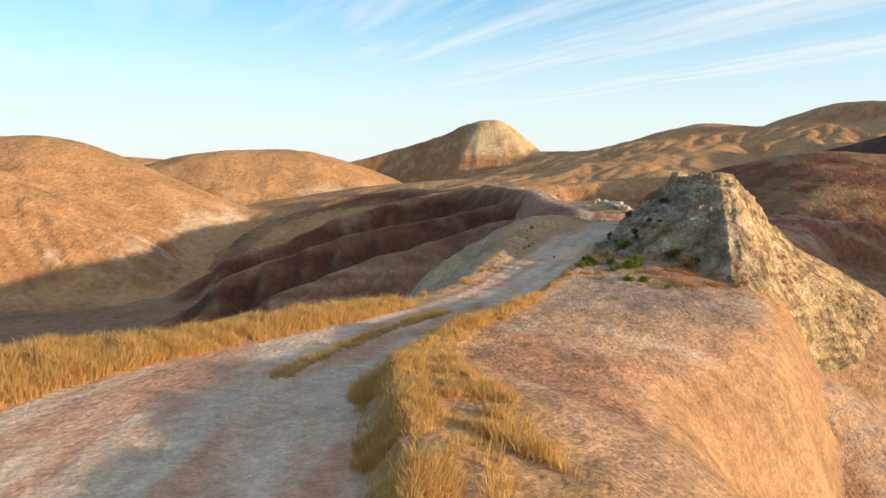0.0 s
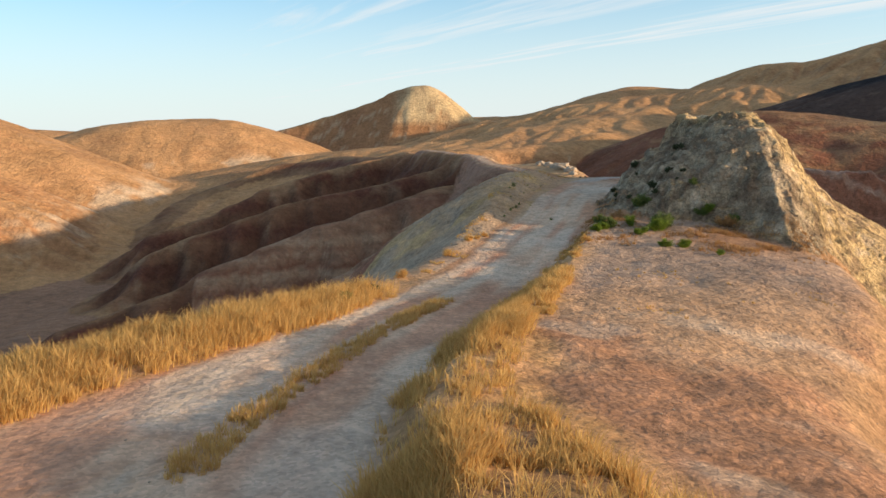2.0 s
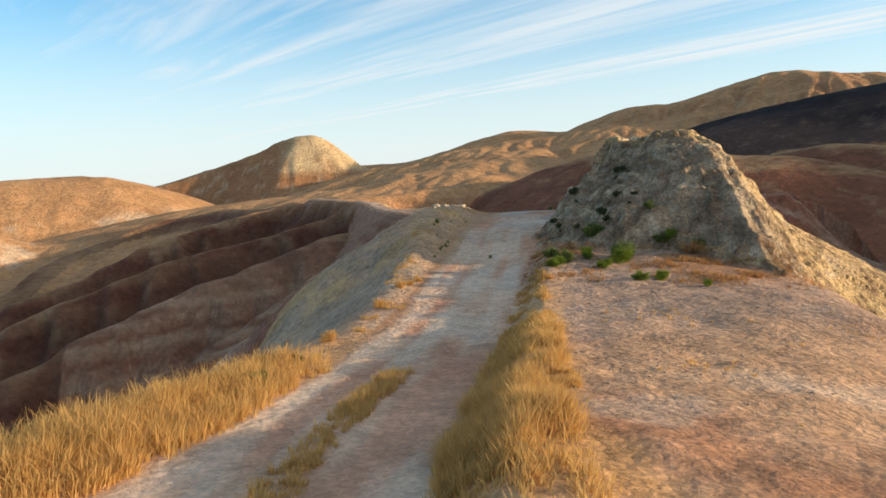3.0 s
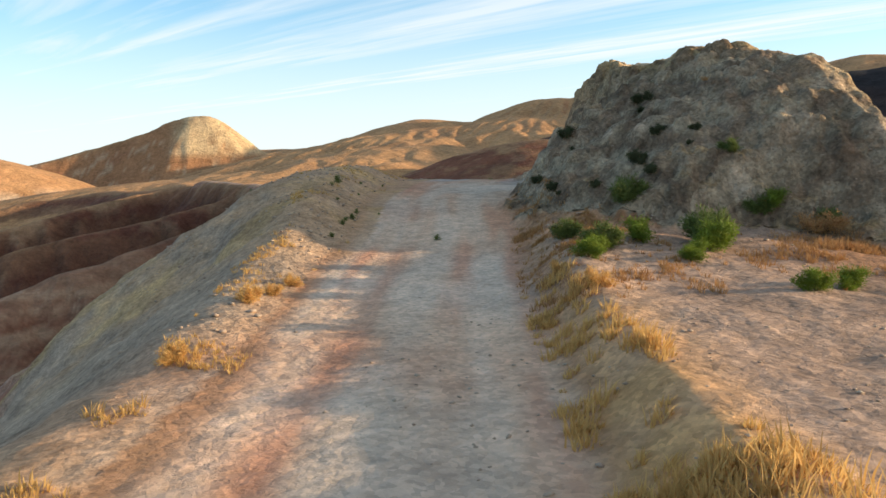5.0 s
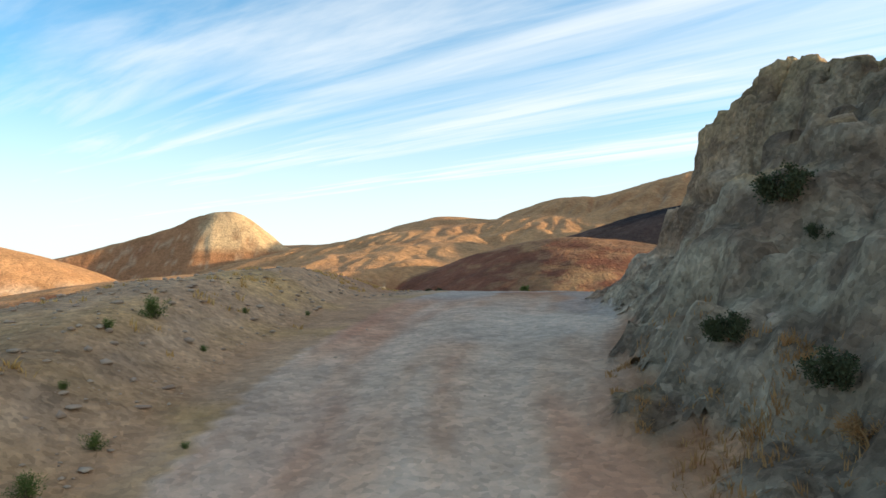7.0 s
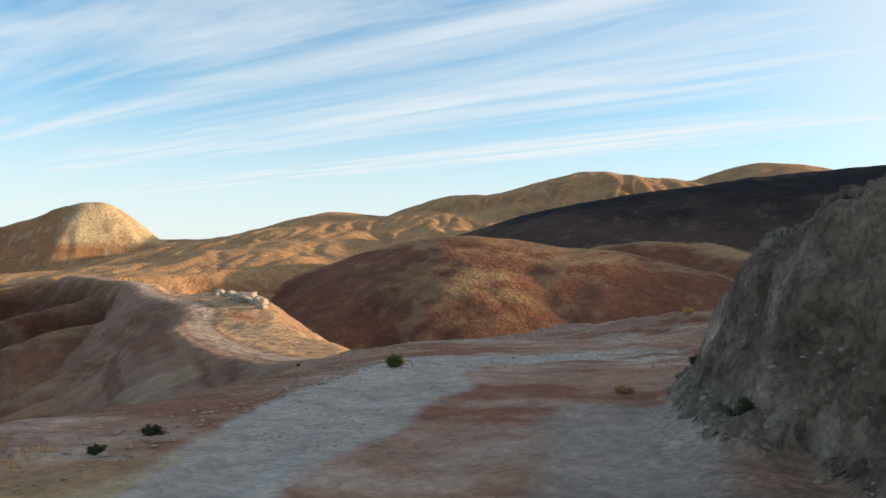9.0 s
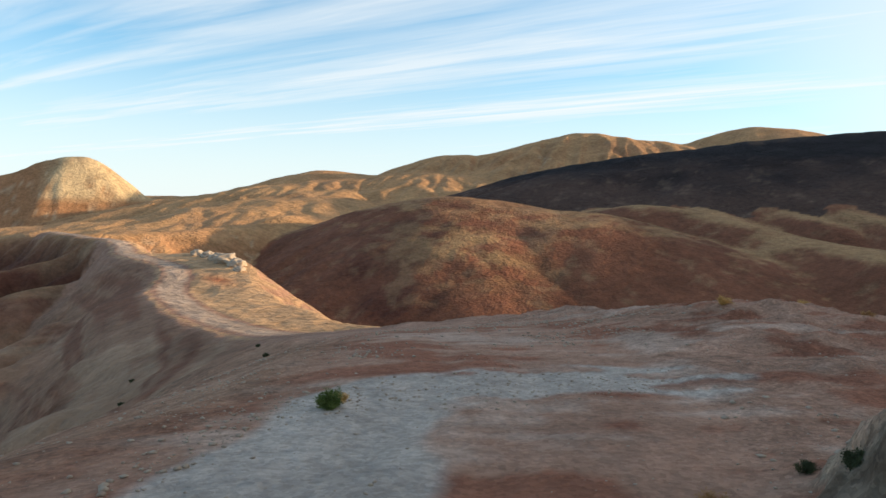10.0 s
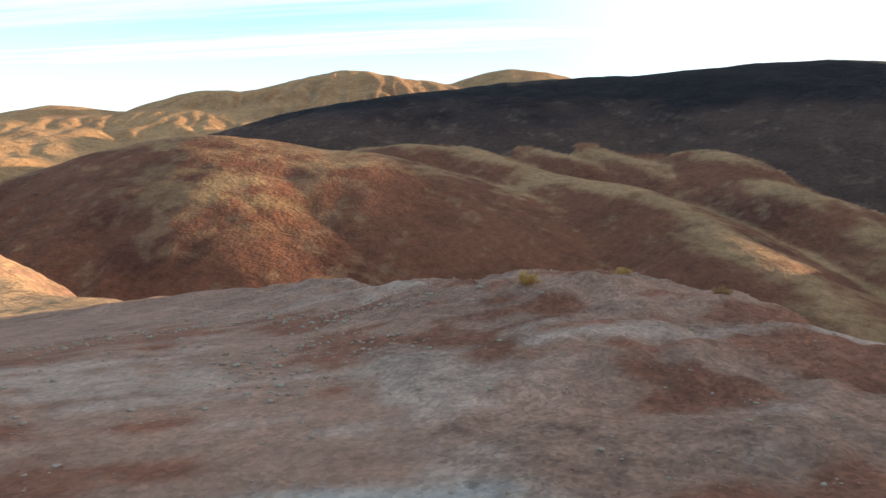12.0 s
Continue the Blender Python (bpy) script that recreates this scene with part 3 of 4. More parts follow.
# ---------------------------------------------------------------- materials
def earth_material(name, grain, depth, spread, chips=0.4):
    """Dry earth: the colour of the soil lies on the mesh; grain, pebbles and stains come on top at two scales."""
    mat = bpy.data.materials.new(name)
    mat.use_nodes = True
    t = mat.node_tree
    bsdf = t.nodes["Principled BSDF"]
    bsdf.inputs["Roughness"].default_value = 0.95
    bsdf.inputs["Specular IOR Level"].default_value = 0.12
    geo = t.nodes.new("ShaderNodeNewGeometry")
    col = t.nodes.new("ShaderNodeAttribute")
    col.attribute_name = "soil"
    fine = node(t, "ShaderNodeTexNoise", Scale=grain, Detail=9.0, Roughness=0.68)
    broad = node(t, "ShaderNodeTexNoise", Scale=grain * 0.13, Detail=7.0, Roughness=0.62, Distortion=0.5)
    pebble = node(t, "ShaderNodeTexVoronoi", Scale=grain * 2.2)
    for n in (fine, broad, pebble):
        t.links.new(geo.outputs["Position"], n.inputs["Vector"])
    tone = calc(t, "ADD", calc(t, "MULTIPLY", fine.outputs[0], 0.55), calc(t, "MULTIPLY", broad.outputs[0], 0.45))
    level = node(t, "ShaderNodeMapRange")
    for key, value in (("From Min", 0.34), ("From Max", 0.66), ("To Min", 1.0 - spread), ("To Max", 1.0 + spread)):
        level.inputs[key].default_value = value
    t.links.new(tone, level.inputs[0])
    cells = node(t, "ShaderNodeTexVoronoi", Scale=grain * 6.0)
    t.links.new(geo.outputs["Position"], cells.inputs["Vector"])
    tint = t.nodes.new("ShaderNodeSeparateColor")
    t.links.new(cells.outputs["Color"], tint.inputs[0])
    amount = calc(t, "MULTIPLY", level.outputs[0], calc(t, "MULTIPLY_ADD", tint.outputs[0], chips, 1.0 - 0.5 * chips))
    mul = t.nodes.new("ShaderNodeMix")
    mul.data_type, mul.blend_type = "RGBA", "MULTIPLY"
    mul.inputs["Factor"].default_value = 1.0
    grey = t.nodes.new("ShaderNodeCombineColor")
    for k in range(3):
        t.links.new(amount, grey.inputs[k])
    t.links.new(col.outputs["Color"], mul.inputs["A"])
    t.links.new(grey.outputs[0], mul.inputs["B"])
    t.links.new(mul.outputs["Result"], bsdf.inputs["Base Color"])
    lump = node(t, "ShaderNodeTexNoise", Scale=grain * 0.45, Detail=5.0, Roughness=0.6)
    t.links.new(geo.outputs["Position"], lump.inputs["Vector"])
    tall = calc(t, "ADD", calc(t, "MULTIPLY", lump.outputs[0], 1.6), calc(t, "ADD", fine.outputs[0], calc(t, "MULTIPLY", pebble.outputs["Distance"], -0.35)))
    b = node(t, "ShaderNodeBump", Strength=0.9, Distance=depth)
    t.links.new(tall, b.inputs["Height"])
    t.links.new(b.outputs[0], bsdf.inputs["Normal"])
    return mat


def plain_material(name, colour, rough=0.9, vary=0.35, scale=8.0, both=None, thin=0.0):
    """One matter with mottling; both: a second colour."""
    mat = bpy.data.materials.new(name)
    mat.use_nodes = True
    t = mat.node_tree
    bsdf = t.nodes["Principled BSDF"]
    bsdf.inputs["Roughness"].default_value = rough
    bsdf.inputs["Specular IOR Level"].default_value = 0.2
    geo = t.nodes.new("ShaderNodeNewGeometry")
    n = node(t, "ShaderNodeTexNoise", Scale=scale, Detail=4.0)
    t.links.new(geo.outputs["Position"], n.inputs["Vector"])
    mix = t.nodes.new("ShaderNodeMix")
    mix.data_type = "RGBA"
    mix.inputs["A"].default_value = (*colour, 1)
    mix.inputs["B"].default_value = (*(both or [c * (1 - vary) for c in colour]), 1)
    f = calc(t, "ADD", calc(t, "MULTIPLY", geo.outputs["Random Per Island"], 0.5), calc(t, "SUBTRACT", n.outputs[0], 0.25))
    f.node.use_clamp = True
    t.links.new(f, mix.inputs["Factor"])
    t.links.new(mix.outputs["Result"], bsdf.inputs["Base Color"])
    if thin:
        # light shines through thin blades and leaves
        pass_on = t.nodes.new("ShaderNodeBsdfTranslucent")
        t.links.new(mix.outputs["Result"], pass_on.inputs["Color"])
        both_ways = node(t, "ShaderNodeMixShader", Fac=thin)
        t.links.new(bsdf.outputs[0], both_ways.inputs[1])
        t.links.new(pass_on.outputs[0], both_ways.inputs[2])
        t.links.new(both_ways.outputs[0], t.nodes["Material Output"].inputs["Surface"])
    return mat


EARTH = earth_material("dry_earth", 3.2, 0.10, 0.50, 0.40)
DUST = earth_material("road_dust", 2.6, 0.11, 0.34, 0.30)
CRAG = earth_material("crumbling_clay", 3.0, 0.22, 0.66, 0.5)
FAR_EARTH = earth_material("weathered_hillside", 0.36, 0.9, 0.42, 0.20)
STRAW = plain_material("dry_straw", (0.78, 0.52, 0.20), 0.8, both=(0.48, 0.27, 0.085), thin=0.45)
RUST = plain_material("rusty_straw", (0.52, 0.31, 0.13), 0.85, both=(0.32, 0.15, 0.06), thin=0.3)
LEAF = plain_material("shrub_leaf", (0.20, 0.235, 0.065), 0.7, both=(0.065, 0.10, 0.025), thin=0.25)
LEAF_DARK = plain_material("dark_shrub_leaf", (0.085, 0.095, 0.04), 0.8, both=(0.045, 0.05, 0.025))
LEAF_BRIGHT = plain_material("fresh_shrub_leaf", (0.20, 0.26, 0.03), 0.65, both=(0.10, 0.15, 0.02), thin=0.3)
TWIG = plain_material("grey_twig", (0.16, 0.12, 0.08), 0.9)
ROCK = plain_material("pale_stone", (0.48, 0.38, 0.28), 0.9, both=(0.31, 0.21, 0.15))


def blend(a, b, f):
    return a + (np.asarray(b) - a) * f[..., None]


def soil_colour(x, y, z, zone, u, g, up):
    """The colour of the soil by place, rock band and cover of dry grass, with some light and shade painted in."""
    n1, n2, n3 = fbm(x, y, 40, 4, 71), fbm(x, y, 9, 4, 72), fbm(x, y, 2.2, 4, 73)
    c = np.empty(x.shape + (3,))
    c[:] = (0.36, 0.215, 0.13)
    c = blend(c, (0.42, 0.26, 0.145), step(0.85, 0.96, up + 0.05 * n2) * step(330, 400, y))
    straw, bare, red = np.array((0.48, 0.295, 0.15)), np.array((0.34, 0.19, 0.10)), np.array((0.28, 0.13, 0.085))
    gold = (zone >= 1) & (zone <= 8)
    flat = step(0.78, 0.95, up + 0.06 * n2)
    hill = blend(np.broadcast_to(bare, c.shape), straw, flat)
    hill = blend(hill, red, step(0.05, 0.5, n1 + 0.5 * n2) * 0.35 * (1 - 0.5 * flat))
    white = step(0.25, 0.5, n2 + 0.6 * n3) * step(0.93, 0.80, up) * 0.5
    hill = blend(hill, (0.52, 0.43, 0.30), white)
    n4 = fbm(x, y, 16, 3, 79)
    bar = np.exp(-((z + 25 + 5 * n1) / 4.5) ** 2) * (zone == 2) + np.exp(-((z + 33 + 5 * n1) / 5) ** 2) * (zone == 1)
    hill = blend(hill, (0.62, 0.55, 0.44), np.clip(bar * step(0.0, 0.3, n4) * 1.1, 0, 1) * 0.6)
    c = np.where(gold[..., None], hill, c)
    # the left foot of the valley
    c = blend(c, (0.32, 0.20, 0.14), ((zone == 0) * step(0.9, 0.97, up)) * 0.7 * (y < 350))
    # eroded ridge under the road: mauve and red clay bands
    flank = (zone == 5) | (zone == 20)
    band = np.sin(0.55 * z + 2.0 * n1 + 0.8 * n2 + 0.02 * x)
    clay = blend(np.broadcast_to(np.array((0.215, 0.118, 0.072)), c.shape), (0.15, 0.066, 0.045), step(0.1, 0.7, band))
    clay = blend(clay, (0.34, 0.25, 0.165), step(0.2, 0.5, n2) * 0.5)
    clay = blend(clay, (0.36, 0.23, 0.12), step(0.88, 0.97, up) * 0.35)
    # painted relief: crests lighter, gullies darker as shade would make them
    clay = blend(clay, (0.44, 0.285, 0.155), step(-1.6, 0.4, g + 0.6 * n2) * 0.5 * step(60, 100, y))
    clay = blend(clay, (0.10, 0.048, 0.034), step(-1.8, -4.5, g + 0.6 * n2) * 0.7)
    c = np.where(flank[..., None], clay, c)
    # brown hills across the gorge
    brown = (zone >= 10) & (zone <= 13)
    b = blend(np.broadcast_to(np.array((0.21, 0.092, 0.055)), c.shape), (0.40, 0.25, 0.13), step(0.945, 0.985, up + 0.03 * n2 + 0.012 * n3))
    b = blend(b, (0.10, 0.040, 0.030), step(-0.1, 0.5, n1 + 0.5 * n2 + 0.3 * n3) * 0.6)
    b = blend(b, (0.33, 0.215, 0.125), step(0.15, 0.5, fbm(x, y, 5.5, 4, 63) + 0.4 * n1) * 0.45)
    b = blend(b, (0.36, 0.235, 0.12), np.exp(-(((x - 150) / 20) ** 2 + ((y - 268) / 26) ** 2)) * step(-0.4, 0.3, n2 + 0.5 * n3))
    b = blend(b, (0.40, 0.255, 0.135), (zone >= 11) * (zone <= 13) * step(0.92, 0.97, up + 0.03 * n2) * 0.6)
    c = np.where(brown[..., None], b, c)
    # the burnt hill
    burn = zone == 9
    k = blend(np.broadcast_to(np.array((0.016, 0.014, 0.017)), c.shape), (0.085, 0.055, 0.045), step(34, 12, z + 14 * n1))
    k = blend(k, (0.22, 0.16, 0.12), step(0.35, 0.6, n2 + 0.5 * n3) * step(40, 15, z + 10 * n1) * 0.35)
    # fire stopped above the spurs: below that line the slope is brown with straw
    line = z + 3 + 0.36 * np.maximum(182 - y, 0) + 3 * n2 + 2 * n1
    k = blend(k, b, step(1.2, -1.2, line))
    c = np.where(burn[..., None], k, c)
    # the cone's bright cliff
    cliff = (zone == 3) * step(10, 35, x - 0.15 * (y - 720)) * step(2, 12, z)
    c = blend(c, (0.55, 0.44, 0.27), cliff * step(-0.5, 0.2, n2 + 0.3))
    # by the road
    near = (zone >= 20)
    s = blend(np.broadcast_to(np.array((0.43, 0.295, 0.195)), c.shape), (0.36, 0.20, 0.125), step(0.0, 0.45, n2 + 0.5 * n3) * 0.8)
    s = blend(s, (0.50, 0.43, 0.35), step(0.25, 0.5, n3) * 0.5)
    c = blend(c, s, np.where(zone == 20, 1, 0) * step(0.70, 0.86, up) * (y < 60))
    # golden slope east of the shoulder
    c = blend(c, (0.41, 0.275, 0.16), (zone == 20) * (u > 6) * step(0.92, 0.80, up) * (y < 62) * 0.7)
    # shade on the shoulder before the mound, painted as greyer, darker ground
    c = blend(c, (0.335, 0.265, 0.22), (zone == 20) * (u > 1.5) * step(25, 29, y + 2 * n3) * step(41, 38, y) * step(0.8, 0.92, up) * 0.75)
    # grey clay west of the road by the mound
    grey = ((zone == 20) | (zone == 5)) * (x < 14) * step(-1.8, -2.6, u + 0.5 * n3) * step(33, 38, y + 2 * n3) * step(66, 58, y) * step(-24, -15, z + 2 * n2)
    c = blend(c, (0.33, 0.28, 0.22), grey * 0.85)
    # a seam of red clay below the grey
    c = blend(c, (0.24, 0.085, 0.05), ((zone == 20) | (zone == 5)) * step(-9.8, -11.0, u + 0.8 * n3) * step(-16.5, -14.5, u + 0.8 * n3) * step(36, 40, y) * step(68, 60, y) * 0.8)
    # platform past the crest: mauve earth, pale clay, red bands
    plat = near * step(51, 56, y + 1.5 * n3)
    c = blend(c, (0.345, 0.215, 0.158), plat)
    q, p = 0.515 * x + 0.857 * y + 0.25 * n2, 0.857 * x - 0.515 * y
    strata = 0.6 * value_noise(q / 0.75, p / 5.0, 77) + 0.35 * value_noise(q / 0.3, p / 2.0, 78) + 0.9 * fbm(x, y, 1.1, 4, 68) + 0.4 * fbm(x, y, 3.5, 3, 69)
    c = blend(c, (0.25, 0.105, 0.065), plat * step(0.1, 0.45, strata + 0.3 * n3) * step(78, 70, y) * 0.85)
    c = blend(c, (0.47, 0.37, 0.31), plat * step(0.15, 0.6, -strata + 0.3 * n3) * step(78, 70, y) * 0.65)
    beds = value_noise(z / 0.7 + 0.8 * n2, 0.02 * y + 0.3 * n1, 64) + 0.6 * value_noise(z / 0.28 + 0.5 * n2, 0.03 * y, 65)
    west = (flank | near) * step(-2.5, -4.5, u) * step(57, 62, y) * step(200, 170, y) * (x > -40)
    c = blend(c, (0.30, 0.185, 0.125), west * 0.85)
    c = blend(c, (0.19, 0.085, 0.055), west * step(0.1, 0.8, beds + 0.3 * n3) * 0.7)
    c = blend(c, (0.43, 0.32, 0.225), west * step(0.2, 0.8, -beds + 0.4 * n3) * 0.5)
    # spur ahead: sandy back, coloured brighter for the low sun on it
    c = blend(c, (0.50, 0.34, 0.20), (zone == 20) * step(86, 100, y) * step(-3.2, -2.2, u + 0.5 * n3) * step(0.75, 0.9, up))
    c = blend(c, (0.40, 0.15, 0.07), near * np.exp(-(((x - 36.5) / 1.6) ** 2 + ((y - 152) / 5) ** 2)) * 0.9)
    # the road
    wl, wr = np.interp(y, ROAD_Y, ROAD_L), np.interp(y, ROAD_Y, ROAD_R)
    lane = step(0.35, -0.25, np.where(u < 0, -u - wl, u - wr) + 0.3 * n3) * (u < 90)
    streak = fbm(u * 1.0, y * 0.10, 0.55, 3, 76)
    c_road = blend(np.broadcast_to(np.array((0.48, 0.37, 0.28)), c.shape), (0.42, 0.26, 0.18), step(-0.15, 0.45, n2 + 0.55 * n3) * 0.75)
    c_road = blend(c_road, (0.47, 0.43, 0.38), step(0.1, 0.5, fbm(x, y, 3.5, 3, 75)) * 0.6)
    c_road = blend(c_road, (0.41, 0.215, 0.14), np.clip(step(0.0, 0.4, streak) * 0.6 + 0.35 * np.exp(-((u + 0.85) / 0.35) ** 2) * step(-0.3, 0.3, n3 + n2) * step(24, 30, y), 0, 0.85))
    c_road = blend(c_road, (0.50, 0.44, 0.37), step(0.0, 0.4, -streak) * 0.6)
    c = blend(c, np.minimum(1.14 * c_road, 0.6), lane * step(54, 49, y))
    c = blend(c, (0.42, 0.335, 0.27), lane * step(88, 100, y) * step(0.4, -0.3, np.abs(u) - 1.5 + 0.3 * n3))
    dp, _, _ = along(x, y, PALE)
    pale = near * step(1.25, 1.02, np.abs(dp) + 0.55 * n3 + 0.25 * n2) * step(50, 53, y)
    slit = step(0.25, 0.4, value_noise(q / 0.55, p / 2.6, 66) + 0.35 * n3) * step(-0.2, 0.5, p + 15.0)
    c = blend(c, (0.43, 0.405, 0.375), pale * 0.92 * (1 - 0.85 * slit))
    dp, _, _ = along(x, y, GREY_LANE)
    c = blend(c, (0.38, 0.34, 0.31), near * step(1.0, 0.6, np.abs(dp) + 0.35 * n3) * 0.75)
    # straw-covered verges
    vl, gr = np.interp(y, VERGE_Y, VERGE_L), np.interp(y, GRASS_Y, GRASS_R)
    verge = step(-0.1, 0.4, -u - wl + 0.3 * n3) * step(0.4, -0.2, -u - wl - vl) * step(34, 29, y) * near
    verge = np.maximum(verge, step(-0.1, 0.3, u - wr + 0.2 * n3) * step(0.3, -0.4, u - wr - gr + 0.5 * n3) * step(37, 31, y) * near)
    c = blend(c, (0.46, 0.29, 0.14), verge * (0.55 + 0.4 * step(-0.3, 0.3, fbm(x, y, 0.7, 3, 74))))
    bank = near * (u < -1.5) * step(39, 43, y) * step(58, 54, y) * (zone != 22)
    c = blend(c, (0.41, 0.285, 0.175), bank * step(0.75, 0.9, up) * 0.75)
    c = blend(c, (0.45, 0.32, 0.15), bank * step(0.0, 0.4, n3 + 0.4 * n2) * 0.7)
    # the mound
    rock = zone == 22
    lay = np.sin(5 * z + 2.5 * n3 + 1.5 * n2)
    chunk = np.zeros(x.shape)
    chunk[rock] = 2 * lumps(np.stack([x[rock], y[rock], 1.3 * z[rock]], -1), 1.0, 4, 9) - 0.8
    mnd = blend(np.broadcast_to(np.array((0.33, 0.285, 0.21)), c.shape), (0.23, 0.19, 0.14), step(0.2, 0.8, lay) * 0.7)
    mnd = blend(mnd, (0.36, 0.235, 0.155), step(0.1, 0.5, n2) * 0.6)
    # east side yellower and lighter: sunlight painted into the clay
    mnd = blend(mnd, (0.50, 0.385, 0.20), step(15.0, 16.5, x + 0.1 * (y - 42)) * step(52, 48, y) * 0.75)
    mnd = blend(mnd, (0.40, 0.27, 0.12), step(0.3, 0.55, n3) * 0.6 * step(0.6, 0.8, up))
    # north end toned down: its shade is put in the colour
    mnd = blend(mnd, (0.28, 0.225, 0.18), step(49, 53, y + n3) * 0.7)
    mnd = blend(mnd, (0.50, 0.42, 0.32), step(0.0, 0.5, chunk) * 0.75)
    mnd = blend(mnd, (0.17, 0.125, 0.09), step(-0.15, -0.5, chunk) * 0.75)
    mnd = blend(mnd, (0.40, 0.25, 0.18), step(48, 51, y) * step(0.0, 0.45, n3 + 0.4 * chunk) * 0.6)
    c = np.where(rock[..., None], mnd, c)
    rusty = near * np.exp(-(((x - 12.6) / 2.2) ** 2 + ((y - 34.6) / 1.6) ** 2)) + near * np.exp(-(((x - 9.6) / 1.5) ** 2 + ((y - 40.2) / 3.0) ** 2)) * 0.9
    c = blend(c, (0.36, 0.19, 0.09), np.clip(rusty * 1.2 + 0.6 * n3 * rusty, 0, 1) * 0.6 * (zone != 22))
    c = c * np.where((zone >= 20) & (y < 85) & (u > -12), np.where(u > 3.5, 1.04, 1.16), 1.0)[..., None]
    return np.clip(c * np.array((0.97, 0.86, 0.775)), 0.008, 0.8)


# ---------------------------------------------------------------- the ground
def sheet(x, y, mat, groups, sink=None, under=False, craggy=0.0):
    """The land over the grid x, y, as one seamless surface cut into objects by zone. groups: name, zones, label, category, kind."""
    z, zone, u, g = land(x, y)
    if sink is not None:
        z = z - sink
    if under:
        inner = zone == 22
        for _ in range(6):
            inner = inner & np.roll(inner, 1, 0) & np.roll(inner, -1, 0) & np.roll(inner, 1, 1) & np.roll(inner, -1, 1)
        z = z - 0.8 * inner
    ny, nx = x.shape
    co = np.stack([x, y, z], -1)
    e1, e2 = np.gradient(co, axis=1), np.gradient(co, axis=0)
    nor = np.cross(e1.reshape(-1, 3), e2.reshape(-1, 3))
    nor /= np.linalg.norm(nor, axis=1)[:, None] + 1e-12
    nor *= np.sign(nor[:, 2:] + 1e-9)
    if craggy:
        # knobs, hollows and beds worn into the clay, square to its face
        turned = np.sign(np.cross(e1.reshape(-1, 3), e2.reshape(-1, 3))[:, 2:] + 1e-9)
        p = co.reshape(-1, 3)
        rough = step(0.95, 0.72, nor[:, 2])
        turns = 8 if under else 30
        edge, weight = ((zone != 22) & (zone != 21)) if under else zone == 22, 0.0
        for _ in range(turns):
            edge = edge & np.roll(edge, 1, 0) & np.roll(edge, -1, 0) & np.roll(edge, 1, 1) & np.roll(edge, -1, 1)
            weight = weight + edge / turns
        amount = rough * weight.ravel() * (u.ravel() < -1.5)
        if not under:
            amount = (0.3 + 0.7 * rough) * np.interp(p[:, 1], [40, 46], [0.6, 1.7]) * weight.ravel()
        here = amount > 0.01
        q = p[here]
        push = np.zeros(len(p))
        push[here] = craggy * amount[here] * np.maximum((lumps(q, 1.1, 4, 3) - 0.15) + 0.7 * (lumps(q * np.array((0.5, 0.5, 1.6)), 0.6, 3, 5) - 0.15), 0 if under else -0.02)
        co = co + (nor * push[:, None]).reshape(co.shape)
        e1, e2 = np.gradient(co, axis=1), np.gradient(co, axis=0)
        nor = np.cross(e1.reshape(-1, 3), e2.reshape(-1, 3)) * turned
        nor /= np.linalg.norm(nor, axis=1)[:, None] + 1e-12
    z = co[..., 2]
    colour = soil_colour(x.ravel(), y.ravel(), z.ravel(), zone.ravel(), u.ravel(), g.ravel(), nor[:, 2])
    i = (np.arange(ny - 1)[:, None] * nx + np.arange(nx - 1)[None]).ravel()
    quads = np.stack([i, i + 1, i + nx + 1, i + nx], -1)
    a, b, c = (co.reshape(-1, 3)[quads[:1, k]] for k in (0, 1, 2))
    if np.cross(b - a, c - b)[0, 2] < 0:
        quads = quads[:, ::-1]
    zq = zone.ravel()[quads[:, 0]]
    for name, zones, label, category, kind in groups:
        q = quads[np.isin(zq, zones)]
        if not len(q):
            continue
        used, inv = np.unique(q, return_inverse=True)
        me = bpy.data.meshes.new(name)
        me.vertices.add(len(used))
        me.vertices.foreach_set("co", co.reshape(-1, 3)[used].astype(np.float32).ravel())
        me.loops.add(q.size)
        me.loops.foreach_set("vertex_index", inv.ravel().astype(np.int32))
        me.polygons.add(len(q))
        me.polygons.foreach_set("loop_start", np.arange(0, q.size, 4, dtype=np.int32))
        me.polygons.foreach_set("use_smooth", np.ones(len(q), bool))
        me.update(calc_edges=True)
        me.normals_split_custom_set_from_vertices(nor[used].astype(np.float32))
        attr = me.attributes.new("soil", "FLOAT_COLOR", "POINT")
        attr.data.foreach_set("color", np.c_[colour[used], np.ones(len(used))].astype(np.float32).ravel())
        me.materials.append(DUST if name == "road" else mat)
        tagged(new(name, me), label, category, kind=kind)


